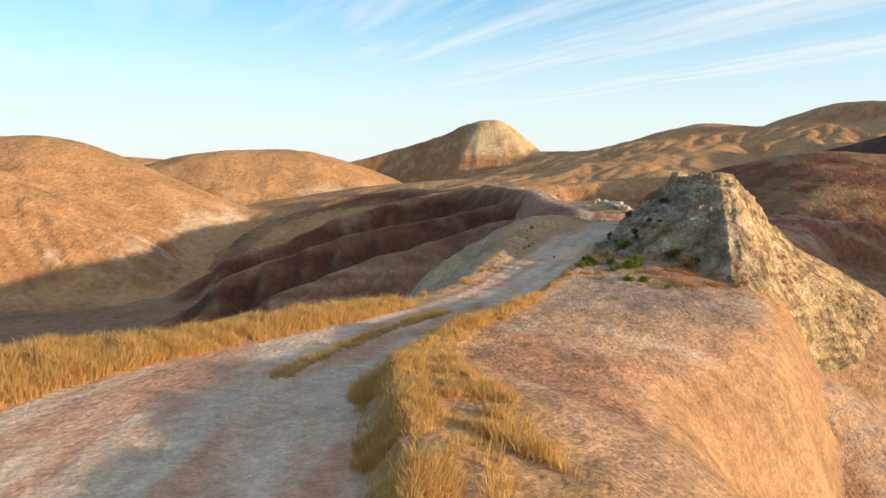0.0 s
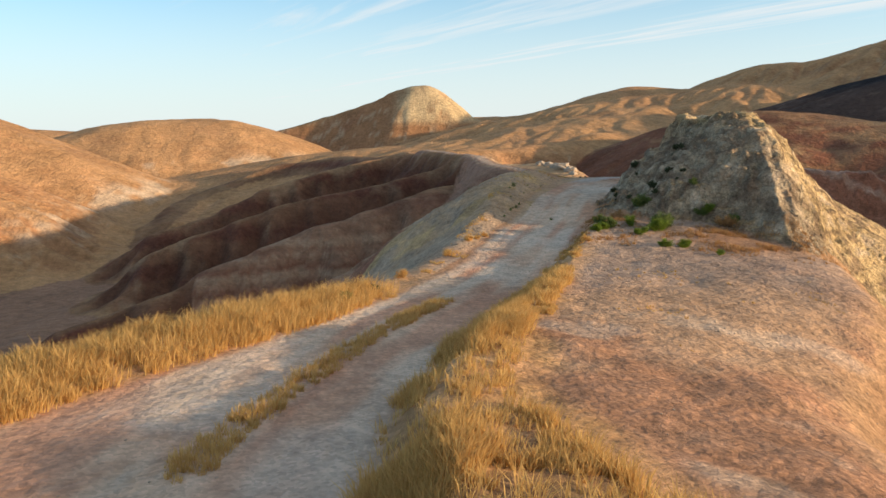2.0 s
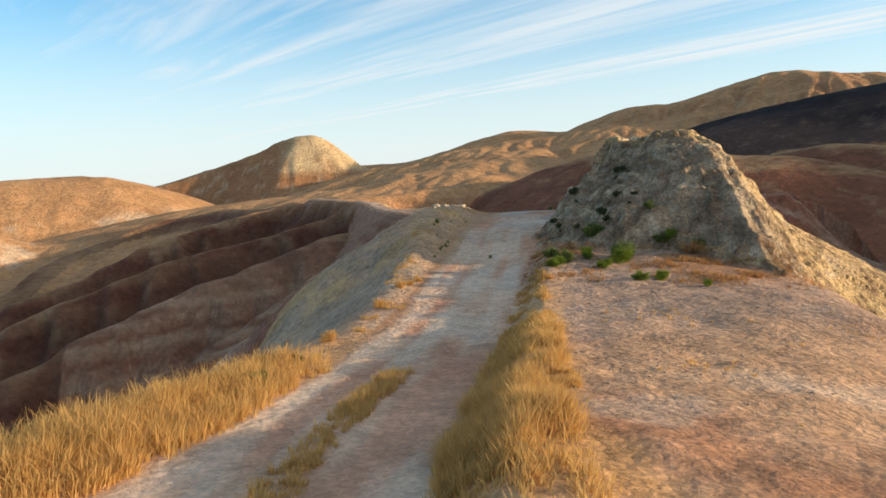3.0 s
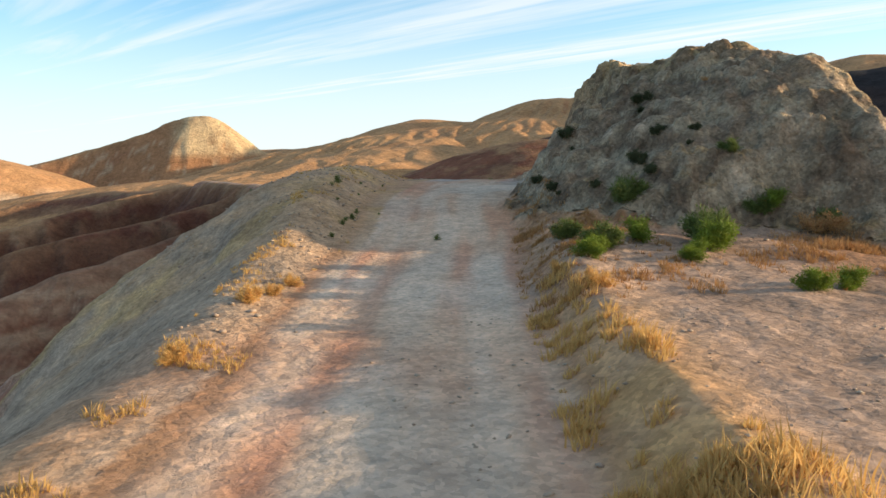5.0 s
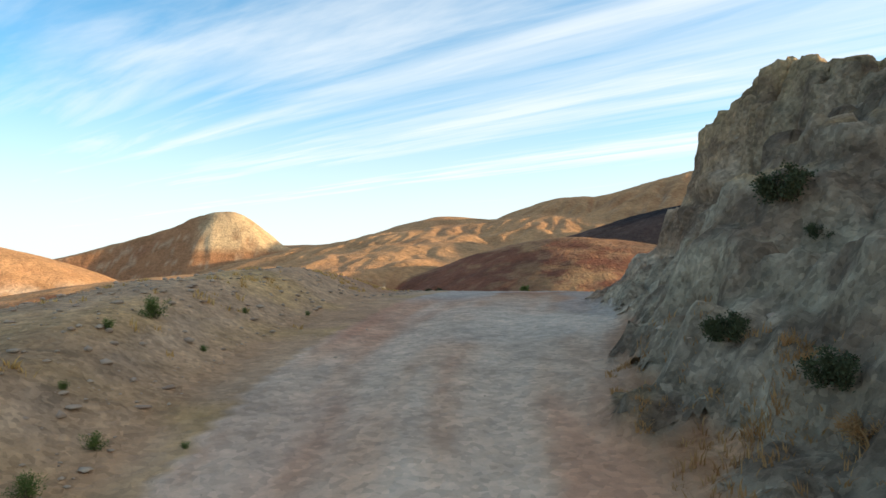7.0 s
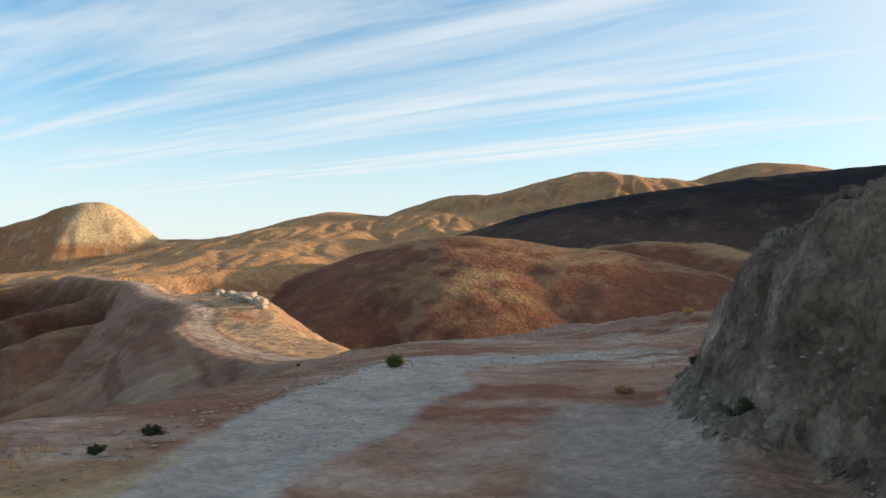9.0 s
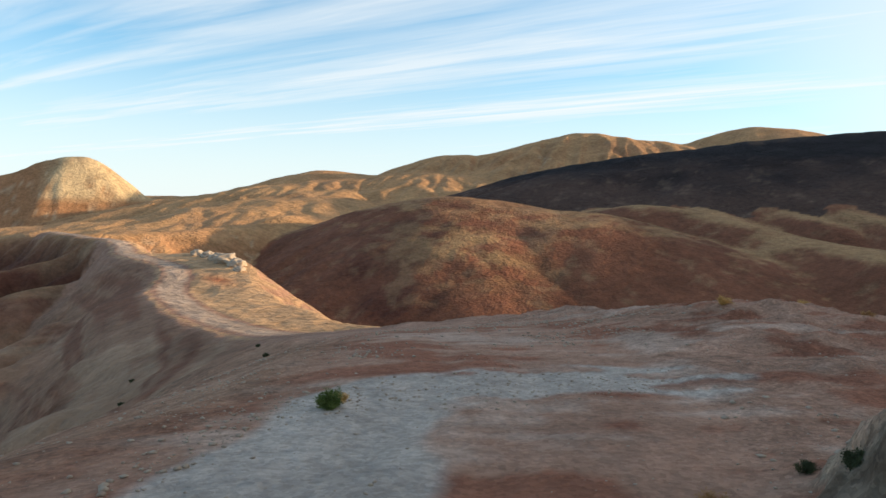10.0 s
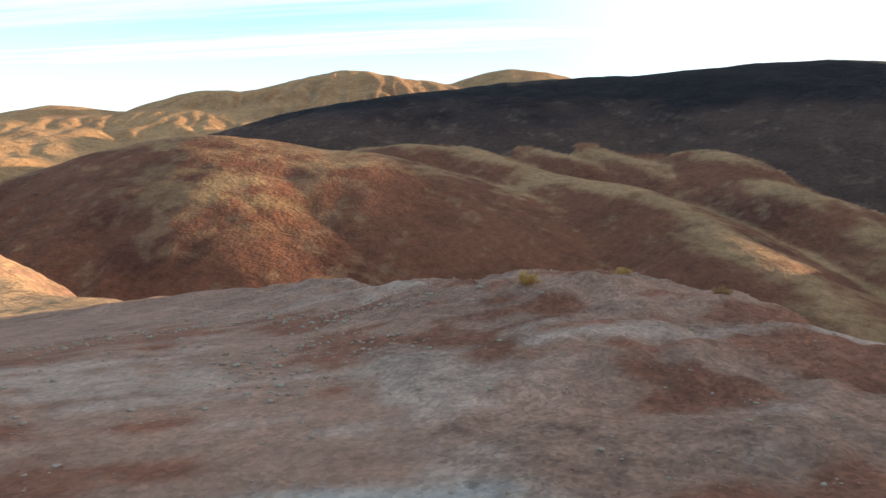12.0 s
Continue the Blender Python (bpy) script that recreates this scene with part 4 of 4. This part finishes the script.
NEAR_GROUPS = [
    ("ground", [0, 5, 20, 22], "bare pinkish tan earth shoulder of a badlands ridge", "ground", "structure"),
    ("road", [21], "dusty grey dirt road with wheel tracks along the ridge", "road", "structure"),
]
FAR_GROUPS = [
    ("ground", [0, 20, 21, 22, 6], "dry rolling badlands ground with eroded clay flanks", "ground", "structure"),
    ("hill", [1], "golden grassy hill with bare outcrops across the valley", "hill", ""),
    ("hill", [2], "round golden brown hill with white outcrop bands", "hill", ""),
    ("cone_hill", [3], "cone shaped hill with a bright bare cliff face", "hill", ""),
    ("hill", [4], "low pale hill far behind the golden hills", "hill", ""),
    ("eroded_ridge", [5], "reddish brown eroded ridge cut by deep gullies", "ridge", ""),
    ("hill", [7], "smooth pale straw coloured hill far off", "hill", ""),
    ("mountain_range", [8], "long smooth tan range of hills on the skyline", "hills", ""),
    ("burnt_hill", [9], "black burnt hillside in shadow", "hill", ""),
    ("hill", [10], "rounded brown hill with straw tops across the gorge", "hill", ""),
    ("hill_spur", [11], "long brown hill spur with a sunlit straw crest", "hill", ""),
    ("hill_spur", [12], "short brown hill spur below the burnt slope", "hill", ""),
    ("hill_spur", [13], "brown hill spur with a reddish sunlit shoulder", "hill", ""),
]
gx, gy = np.meshgrid(np.arange(-20, 46.01, 0.14), np.arange(-12, 90.01, 0.14))
rim = np.minimum(np.minimum(gx + 20, 46 - gx), np.minimum(gy + 12, 90 - gy))
sheet(gx, gy, EARTH, NEAR_GROUPS, sink=0.5 * (1 - step(0, 3, rim)), under=True, craggy=0.16)
gx, gy = np.meshgrid(np.arange(7, 27.01, 0.06), np.arange(33, 61.5, 0.06))
sheet(gx, gy, CRAG, [("rocky_mound", [22], "steep grey clay mound with ledges beside the dirt road", "mound", "")], sink=-0.012, craggy=0.20)

# the far land: rings round the middle of the walk, finer where the walk looks
az = np.concatenate([np.arange(-98, 45, 0.22), np.arange(45, 262, 3.0), [262.0]])
rad = np.concatenate([np.geomspace(22, 1500, 620), [1800, 2600, 4000]])
A, R = np.meshgrid(np.radians(az), rad)
fx, fy = 10 - np.sin(A) * R, 38 + np.cos(A) * R
inside = np.minimum(np.minimum(fx + 20, 46 - fx), np.minimum(fy + 12, 90 - fy))
sheet(fx, fy, FAR_EARTH, FAR_GROUPS, sink=0.25 * step(1, 3, inside) + 3 * step(3, 12, inside))


# ---------------------------------------------------------------- plants and stones
def ground_at(x, y):
    return land(np.atleast_1d(np.asarray(x, float)), np.atleast_1d(np.asarray(y, float)))[0]


def mesh_of(name, verts, faces, mat, smooth=False):
    me = bpy.data.meshes.new(name)
    me.from_pydata(verts, [], faces)
    me.materials.append(mat)
    if smooth:
        me.polygons.foreach_set("use_smooth", np.ones(len(me.polygons), bool))
    return me


def part(name, me, parent, label=""):
    ob = new(name, me)
    ob.parent = parent
    if label:
        ob["label"] = label
    return ob


def strip_places(rng, count, u_of, y_range, dens):
    """Places beside the road: lateral range u_of(y), thinned by dens(u, y)."""
    y = rng.uniform(*y_range, count)
    lo, hi = u_of(y)
    u = lo + (hi - lo) * rng.uniform(0, 1, count)
    keep = rng.uniform(0, 1, count) < dens(u, y)
    y, u = y[keep], u[keep]
    k = np.searchsorted(ROAD[:, 1], y)
    k = np.clip(k, 1, len(ROAD) - 1)
    a, b = ROAD[k - 1], ROAD[k]
    t = ((y - a[:, 1]) / (b[:, 1] - a[:, 1]))[:, None]
    p = a + (b - a) * t
    way = (b - a)[:, :2]
    way /= np.linalg.norm(way, axis=1)[:, None]
    return p[:, 0] + way[:, 1] * u, p[:, 1] - way[:, 0] * u


def grass(name, x, y, rng, tall, mat, label, lean=0.75, width=0.0065, tuft=26):
    """Blades, each a bent strip of two faces, at the places given."""
    # blades stand in tufts and splay outwards from the middle of each
    k = len(x) // tuft
    cx, cy, big = x[:k], y[:k], rng.uniform(0.55, 1.35, k) * (1 + 0.45 * fbm(x[:k], y[:k], 0.9, 2, 91))
    a = rng.uniform(0, 2 * math.pi, k * tuft)
    r = np.sqrt(rng.uniform(0, 1, k * tuft)) * 0.5 * tall * np.repeat(big, tuft)
    x, y = np.repeat(cx, tuft) + r * np.cos(a), np.repeat(cy, tuft) + r * np.sin(a)
    n = len(x)
    a = a + rng.normal(0, 0.7, n)
    z = ground_at(x, y) - 0.02
    h = tall * rng.uniform(0.35, 1.1, n) * np.repeat(big, tuft)
    tilt = lean * rng.uniform(0.1, 1.2, n) * h
    tx, ty = np.cos(a) * tilt + 0.10 * h, np.sin(a) * tilt
    b = a + rng.uniform(0.8, 2.2, n)
    w = width * rng.uniform(0.7, 1.5, n)
    wx, wy = np.cos(b) * w, np.sin(b) * w
    foot = np.stack([x, y, z], -1)
    side = np.stack([wx, wy, 0 * wx], -1)
    mid = foot + np.stack([0.35 * tx, 0.35 * ty, 0.6 * h], -1)
    tip = foot + np.stack([tx, ty, h], -1)
    co = np.stack([foot - side, foot + side, mid + 0.7 * side, mid - 0.7 * side, tip], 1).reshape(-1, 3)
    i = np.arange(n) * 5
    me = bpy.data.meshes.new(name)
    me.vertices.add(len(co))
    me.vertices.foreach_set("co", co.astype(np.float32).ravel())
    loops = np.stack([i, i + 1, i + 2, i + 3, i + 3, i + 2, i + 4], -1).astype(np.int32)
    me.loops.add(loops.size)
    me.loops.foreach_set("vertex_index", loops.ravel())
    me.polygons.add(2 * n)
    me.polygons.foreach_set("loop_start", (np.arange(n)[:, None] * 7 + np.array([0, 4])).ravel().astype(np.int32))
    me.update(calc_edges=True)
    me.materials.append(mat)
    return tagged(new(name, me), label, "grass", kind="stuff")


rng = np.random.default_rng(5)
clump = lambda u, y, size, seed, cut: np.clip((fbm(u * 1.0, y, size, 2, seed) + cut) * 2.2, 0, 1)
left_of = lambda y: np.interp(y, ROAD_Y, ROAD_L)
right_of = lambda y: np.interp(y, ROAD_Y, ROAD_R)
x, y = strip_places(rng, 290000, lambda y: (-left_of(y) - np.interp(y, VERGE_Y, VERGE_L) - 0.25, -left_of(y) + 0.05), (4, 28.5),
                    lambda u, y: np.maximum(clump(u, y, 1.2, 81, 0.35), 0.3) * np.interp(y, [4, 9, 13, 22, 25, 28.5], [0.5, 0.6, 1, 1, 0.35, 0.1]))
grass("dry_grass", x, y, rng, 0.32, STRAW, "tall golden dry grass on the road's outer verge")
x, y = strip_places(rng, 340000, lambda y: (right_of(y) - 0.05, right_of(y) + 0.85 * np.interp(y, GRASS_Y, GRASS_R)), (3, 31),
                    lambda u, y: np.maximum(clump(u, y, 1.1, 82, 0.1), 0.06) * np.interp(y, [25, 31, 36.5], [1, 0.6, 0.3]))
grass("dry_grass", x, y, rng, 0.25, STRAW, "golden dry grass on the bank between road and shoulder")
x, y = strip_places(rng, 90000, lambda y: (right_of(y) - 0.1, right_of(y) + np.interp(y, [25, 30, 37], [1.7, 1.2, 0.6])), (25, 37),
                    lambda u, y: np.maximum(clump(u, y, 0.9, 90, 0.0), 0.05) * np.interp(y, [25, 31, 34, 37], [0.9, 0.7, 0.3, 0.15]))
grass("dry_grass", x, y, rng, 0.14, STRAW, "low straw coloured grass along the road by the mound")
x, y = strip_places(rng, 34000, lambda y: (-0.42 + 0 * y, 0.12 + 0 * y), (16.5, 27.3),
                    lambda u, y: np.maximum(clump(u, y, 1.5, 83, 0.1), 0.3) * np.interp(y, [16.5, 19, 24, 27.3], [0.3, 1, 0.9, 0.35]))
grass("dry_grass", x, y, rng, 0.15, STRAW, "low golden grass between the wheel tracks")
x, y = strip_places(rng, 46000, lambda y: (-left_of(y) - np.interp(y, [31, 45, 56], [0.8, 2.6, 3.0]), -left_of(y) - 0.1), (31, 56),
                    lambda u, y: clump(u, y, 0.8, 84, -0.15))
grass("dry_grass", x, y, rng, 0.09, STRAW, "tufts of golden dry grass at the edge of the drop", tuft=12)
x, y = strip_places(rng, 120000, lambda y: (right_of(y) - 0.1, right_of(y) + np.interp(y, [34, 39, 42, 46], [2.6, 2.6, 1.5, 0.3])), (35, 45.5),
                    lambda u, y: np.maximum(clump(u, y, 0.6, 85, -0.1), 0.05) * np.interp(y, [35, 37, 39], [0.15, 0.4, 0.85]))
grass("dry_grass", x, y, rng, 0.10, RUST, "short rust brown dry grass at the mound's foot", tuft=12)
n = 36000
x, y = 12.6 + 1.5 * rng.normal(size=n), 34.4 + 0.9 * rng.normal(size=n)
keep = rng.uniform(0, 1, n) < clump(x, y, 0.8, 86, 0.1)
grass("dry_grass", x[keep], y[keep], rng, 0.14, RUST, "rust orange dry grass on the mound's lower ledge", tuft=12)
n = 30000
x, y = rng.uniform(3, 12, n), rng.uniform(6, 30, n)
keep = rng.uniform(0, 1, n) < clump(x, y, 2.5, 87, -0.3)
grass("dry_grass", x[keep], y[keep], rng, 0.07, STRAW, "sparse short stubble on the bare shoulder", width=0.008, tuft=14)


def shrub(size, leaves, mat, seed, spiky=False):
    """A low shrub: stems that fork from one root, and a crown of small leaves in uneven clumps."""
    r = random.Random(seed)
    root = tagged(new("shrub"), "", "shrub")
    sv, sf, lv, lf = [], [], [], []
    tips = []
    for k in range(9):
        a, e = r.uniform(0, 6.28), r.uniform(0.35, 1.35)
        p = Vector((0, 0, -0.04))
        d = Vector((math.cos(a) * math.cos(e), math.sin(a) * math.cos(e), math.sin(e)))
        w = 0.022 * size
        last = None
        for n in range(4):
            ring = []
            for q in range(3):
                c = Vector((math.cos(q * 2.1), math.sin(q * 2.1), 0)) * w
                ring.append(len(sv))
                sv.append(tuple(p + c))
            if last:
                for q in range(3):
                    sf.append((last[q], last[(q + 1) % 3], ring[(q + 1) % 3], ring[q]))
            last = ring
            d = (d + Vector((r.uniform(-.35, .35), r.uniform(-.35, .35), r.uniform(-.1, .3)))).normalized()
            p = p + d * size * r.uniform(0.12, 0.24)
            w *= 0.7
            if n:
                tips.append(p.copy())
    for k in range(leaves):
        c = r.choice(tips)
        o = Vector((r.gauss(0, 1), r.gauss(0, 1), r.gauss(0, 0.8))) * size * 0.10
        p = c + o
        p.z = max(p.z, 0.01)
        d = (o.normalized() + Vector((r.uniform(-1, 1), r.uniform(-1, 1), r.uniform(-0.2, 1.2)))).normalized()
        s = d.orthogonal().normalized()
        s = Matrix.Rotation(r.uniform(0, 6.28), 3, d) @ s
        length, w = (size * r.uniform(0.10, 0.18), size * 0.012) if spiky else (size * r.uniform(0.05, 0.09), size * r.uniform(0.018, 0.03))
        i = len(lv)
        lv += [tuple(p - d * length * .5), tuple(p + s * w), tuple(p + d * length * .5), tuple(p - s * w)]
        lf.append((i, i + 1, i + 2, i + 3))
    part("stems", mesh_of("stems", sv, sf, TWIG), root)
    part("foliage", mesh_of("foliage", lv, lf, mat), root)
    return root


KINDS = {
    "green": (shrub(1.0, 4600, LEAF, 1, True), "leafy green shrub at the foot of the mound"),
    "bright": (shrub(1.0, 3000, LEAF_BRIGHT, 2, True), "bright yellow green spiky low bush on bare earth"),
    "dark": (shrub(1.0, 4200, LEAF_DARK, 3), "dark dusty green bush rooted in grey clay"),
    "sparse": (shrub(1.0, 1100, LEAF, 5, True), "small thin green tuft on the stony bank"),
    "straw": (shrub(1.0, 2200, STRAW, 6, True), "golden tuft of dry grass on bare earth"),
    "dry": (shrub(1.0, 1800, RUST, 4, True), "dry brown twiggy bush on stony ground"),
}
# kind, x, y, size
PLANTS = [
    ("dark", 13.4, 42.9, 0.85), ("dark", 13.0, 42.4, 0.4), ("dark", 11.5, 43.7, 0.75), ("dark", 11.5, 43.3, 0.35), ("dark", 11.8, 40.3, 0.55), ("dark", 12.1, 39.4, 0.4),
    ("dark", 11.7, 39.1, 0.25), ("green", 12.1, 38.4, 0.55), ("dark", 10.9, 39.8, 0.7), ("dark", 10.8, 39.2, 0.5), ("green", 10.1, 39.0, 0.95), ("dark", 9.8, 39.8, 0.4),
    ("dark", 10.2, 43.05, 0.5), ("dark", 10.0, 41.85, 0.55), ("dark", 9.6, 41.0, 0.25), ("dry", 9.8, 41.5, 0.4), ("dry", 14.0, 41.0, 0.5), ("dark", 14.6, 44.0, 0.30),
    ("green", 7.8, 37.8, 0.65), ("bright", 7.1, 36.1, 0.6), ("green", 7.8, 36.7, 0.8), ("bright", 7.5, 36.5, 0.6), ("bright", 8.9, 37.2, 0.8), ("green", 10.2, 37.0, 1.1),
    ("green", 9.9, 36.6, 1.0), ("bright", 9.7, 36.1, 1.0), ("bright", 8.6, 35.5, 0.5), ("bright", 9.0, 35.8, 0.5), ("green", 12.2, 37.6, 0.7), ("bright", 12.5, 37.5, 0.7),
    ("bright", 8.9, 33.5, 0.6), ("bright", 9.7, 33.6, 0.65), ("dry", 12.8, 36.6, 1.0), ("green", 13.3, 36.8, 0.7), ("bright", 10.4, 32.3, 0.4),
    ("sparse", 5.9, 47.0, 0.6), ("sparse", 6.4, 46.7, 0.2), ("sparse", 5.6, 44.1, 0.32), ("sparse", 6.2, 44.1, 0.15), ("sparse", 5.3, 43.4, 0.4), ("sparse", 4.9, 42.8, 0.32),
    ("sparse", 8.0, 49.5, 0.2), ("sparse", 4.4, 41.8, 0.3), ("sparse", 5.1, 43.2, 0.25), ("sparse", 6.45, 40.8, 0.34), ("sparse", 5.5, 46.2, 0.3), ("sparse", 3.6, 48.2, 0.3),
    ("sparse", 5.3, 44.8, 0.2), ("sparse", 7.0, 48.5, 0.22), ("green", -2.5, 27.1, 0.5), ("dark", -1.8, 28.9, 0.5),
    ("straw", 2.1, 37.4, 0.6), ("straw", 2.5, 37.8, 0.45), ("straw", 2.9, 38.4, 0.45), ("straw", 1.0, 35.2, 0.5), ("straw", -0.9, 31.2, 0.6), ("straw", 6.6, 36.2, 0.4), ("straw", 6.2, 34.6, 0.55),
    ("green", 18.4, 62.6, 0.5), ("straw", 18.7, 62.9, 0.35), ("straw", 31.4, 66.5, 0.55), ("straw", 34.2, 66.0, 0.5), ("straw", 34.8, 65.2, 0.5), ("dry", 33.0, 63.5, 0.4),
    ("dark", 20.7, 56.8, 0.4), ("dark", 18.1, 53.9, 0.5), ("dark", 17.5, 51.8, 0.4), ("dark", 16.3, 52.0, 0.45), ("dark", 15.9, 51.3, 0.4), ("dark", 21.3, 57.6, 0.3),
    ("dark", 13.2, 57.7, 0.3), ("dark", 12.6, 57.0, 0.25), ("dry", 20.0, 57.6, 0.35), ("dark", 18.66, 92.5, 0.5), ("dark", 15.3, 82.95, 0.45), ("dark", 22.0, 78.1, 0.35),
    ("dark", 24.3, 87.5, 0.35), ("dark", 13.5, 95.0, 0.45), ("dark", 20.0, 100.0, 0.45), ("dark", 11.0, 88.0, 0.4),
]
SCALE_OF = {"green": 0.68, "bright": 0.68, "dark": 0.56, "sparse": 0.52, "straw": 0.62, "dry": 0.65}
spin = random.Random(8)
for kind, px_, py_, size in PLANTS:
    proto, label = KINDS[kind]
    m = pose(px_, py_, float(ground_at(px_, py_)[0]) - 0.02, 0, 0, spin.uniform(0, 360)) @ Matrix.Scale(SCALE_OF[kind] * size, 4)
    ob = copy_thing(proto, m)
    ob.matrix_basis = m
    tagged(ob, label, "shrub", group="shrubs on the ridge")
for proto, _ in KINDS.values():
    for o in (*proto.children, proto):
        bpy.data.objects.remove(o)


def stones(name, x, y, size, rng, label):
    """Angular stones half sunk in the ground, joined into one mesh."""
    z = ground_at(x, y)
    base = np.array([(1, 0, 0), (-1, 0, 0), (0, 1, 0), (0, -1, 0), (0, 0, 1), (0, 0, -0.6), (.6, .6, .5), (-.6, .5, .6), (.5, -.7, .4), (-.6, -.6, .45)], float)
    bm = bmesh.new()
    for v in base:
        bm.verts.new(v)
    bmesh.ops.convex_hull(bm, input=bm.verts)
    bm.verts.index_update()
    tri = np.array([[v.index for v in f.verts] for f in bm.faces])
    pts = np.array([v.co[:] for v in bm.verts])
    bm.free()
    n = len(x)
    jit = pts[None] * (1 + 0.35 * rng.uniform(-1, 1, (n, len(pts), 1)))
    scale = size[:, None, None] * np.stack([rng.uniform(.7, 1.3, n), rng.uniform(.7, 1.3, n), rng.uniform(.4, .8, n)], -1)[:, None]
    a = rng.uniform(0, 6.28, n)
    co = jit * scale
    rx = co[..., 0] * np.cos(a)[:, None] - co[..., 1] * np.sin(a)[:, None]
    ry = co[..., 0] * np.sin(a)[:, None] + co[..., 1] * np.cos(a)[:, None]
    co = np.stack([rx + x[:, None], ry + y[:, None], co[..., 2] + z[:, None] + 0.15 * size[:, None]], -1).reshape(-1, 3)
    faces = (tri[None] + (np.arange(n) * len(pts))[:, None, None]).reshape(-1, 3)
    me = bpy.data.meshes.new(name)
    me.vertices.add(len(co))
    me.vertices.foreach_set("co", co.astype(np.float32).ravel())
    me.loops.add(faces.size)
    me.loops.foreach_set("vertex_index", faces.astype(np.int32).ravel())
    me.polygons.add(len(faces))
    me.polygons.foreach_set("loop_start", np.arange(0, faces.size, 3, dtype=np.int32))
    me.update(calc_edges=True)
    me.materials.append(ROCK)
    return tagged(new(name, me), label, "stones", kind="stuff")


n = 2600
x, y = rng.uniform(2, 14, n), rng.uniform(8, 36, n)
keep = rng.uniform(0, 1, n) < clump(x, y, 3.0, 88, 0.05)
stones("gravel", x[keep], y[keep], 0.012 + 0.024 * rng.random(keep.sum()) ** 3, rng, "pale gravel scattered over the shoulder")
n = 30000
x, y = rng.uniform(14, 40, n), rng.uniform(56, 78, n)
keep = rng.uniform(0, 1, n) < np.maximum(clump(x, y, 3.0, 89, -0.05), 0.12)
x, y, n = x[keep], y[keep], keep.sum()
stones("gravel", x, y, 0.008 + np.interp(y, [60, 68], [0.018, 0.05]) * rng.random(n) ** 4, rng, "pale stones strewn over the red platform")
n = 4500
x, y = rng.uniform(8, 24, n), rng.uniform(36, 60, n)
u = land(x, y)[2]
keep = (u > right_of(y) + 0.2) | (rng.uniform(0, 1, n) < 0.01)
x, y, n = x[keep], y[keep], keep.sum()
stones("rubble", x, y, 0.012 + 0.05 * rng.random(n) ** 5, rng, "grey rubble fallen at the mound's foot")
n = 1000
x, y = rng.uniform(-6, 10, n), rng.uniform(2, 56, n)
stones("gravel", x, y, 0.006 + 0.02 * rng.random(n) ** 5, rng, "small loose stones on the dirt road")
n = 2600
x, y = rng.uniform(17, 27, n), rng.uniform(51, 61, n)
keep = land(x, y)[1] == 22
x, y, n = x[keep], y[keep], keep.sum()
stones("rubble", x, y, 0.012 + 0.035 * rng.random(n) ** 4, rng, "broken grey clay blocks on the mound's shaded end")
n = 5000
x, y = rng.uniform(0, 10, n), rng.uniform(36, 58, n)
keep = land(x, y)[2] < -left_of(y) - 0.2
x, y, n = x[keep], y[keep], keep.sum()
stones("rubble", x, y, 0.012 + 0.05 * rng.random(n) ** 4, rng, "loose clods on the bank beside the drop")


k = rng.integers(2, 15, 700)
t = rng.uniform(0, 1, 700)
a, b = PALE[k], PALE[k + 1]
way = (b - a) / np.linalg.norm(b - a, axis=1)[:, None]
off = 1.0 + np.abs(rng.normal(0, 0.5, 700))
x, y = a[:, 0] + t * (b - a)[:, 0] - way[:, 1] * off, a[:, 1] + t * (b - a)[:, 1] + way[:, 0] * off
stones("rubble", x, y, 0.008 + 0.045 * rng.random(700) ** 4, rng, "broken brown clods along the pale clay's rim")


def outcrop(name, x, y, size, seed, label):
    """A knobbly block of weathered rock on the spur's crest."""
    bm = bmesh.new()
    bmesh.ops.create_icosphere(bm, subdivisions=4, radius=1.0)
    for v in bm.verts:
        p = v.co.copy()
        k = 1 + 0.35 * noise.fractal(p * 1.6 + Vector((seed, 0, 0)), 1.0, 2.0, 4) + 0.2 * abs(noise.noise(p * 3.5 + Vector((0, seed, 0))))
        v.co = Vector((p.x * 1.2, p.y * 1.5, p.z * 0.75)) * k * size
    me = bpy.data.meshes.new(name)
    bm.to_mesh(me)
    bm.free()
    me.materials.append(ROCK)
    me.polygons.foreach_set("use_smooth", np.ones(len(me.polygons), bool))
    ob = new(name, me)
    ob.location = (x, y, float(ground_at(x, y)[0]) + 0.2 * size)
    return tagged(ob, label, "rock", group="rocks on the spur")


for k, (x, y, size) in enumerate(((41.2, 167, 1.4), (41.8, 163, 1.1), (41.0, 172, 1.1), (41.2, 159, 0.7), (40.6, 178, 1.0), (40.0, 184, 0.9))):
    outcrop("rock_outcrop", x, y, size, 3.7 * k, "pale weathered rock block on the spur crest beside the road")
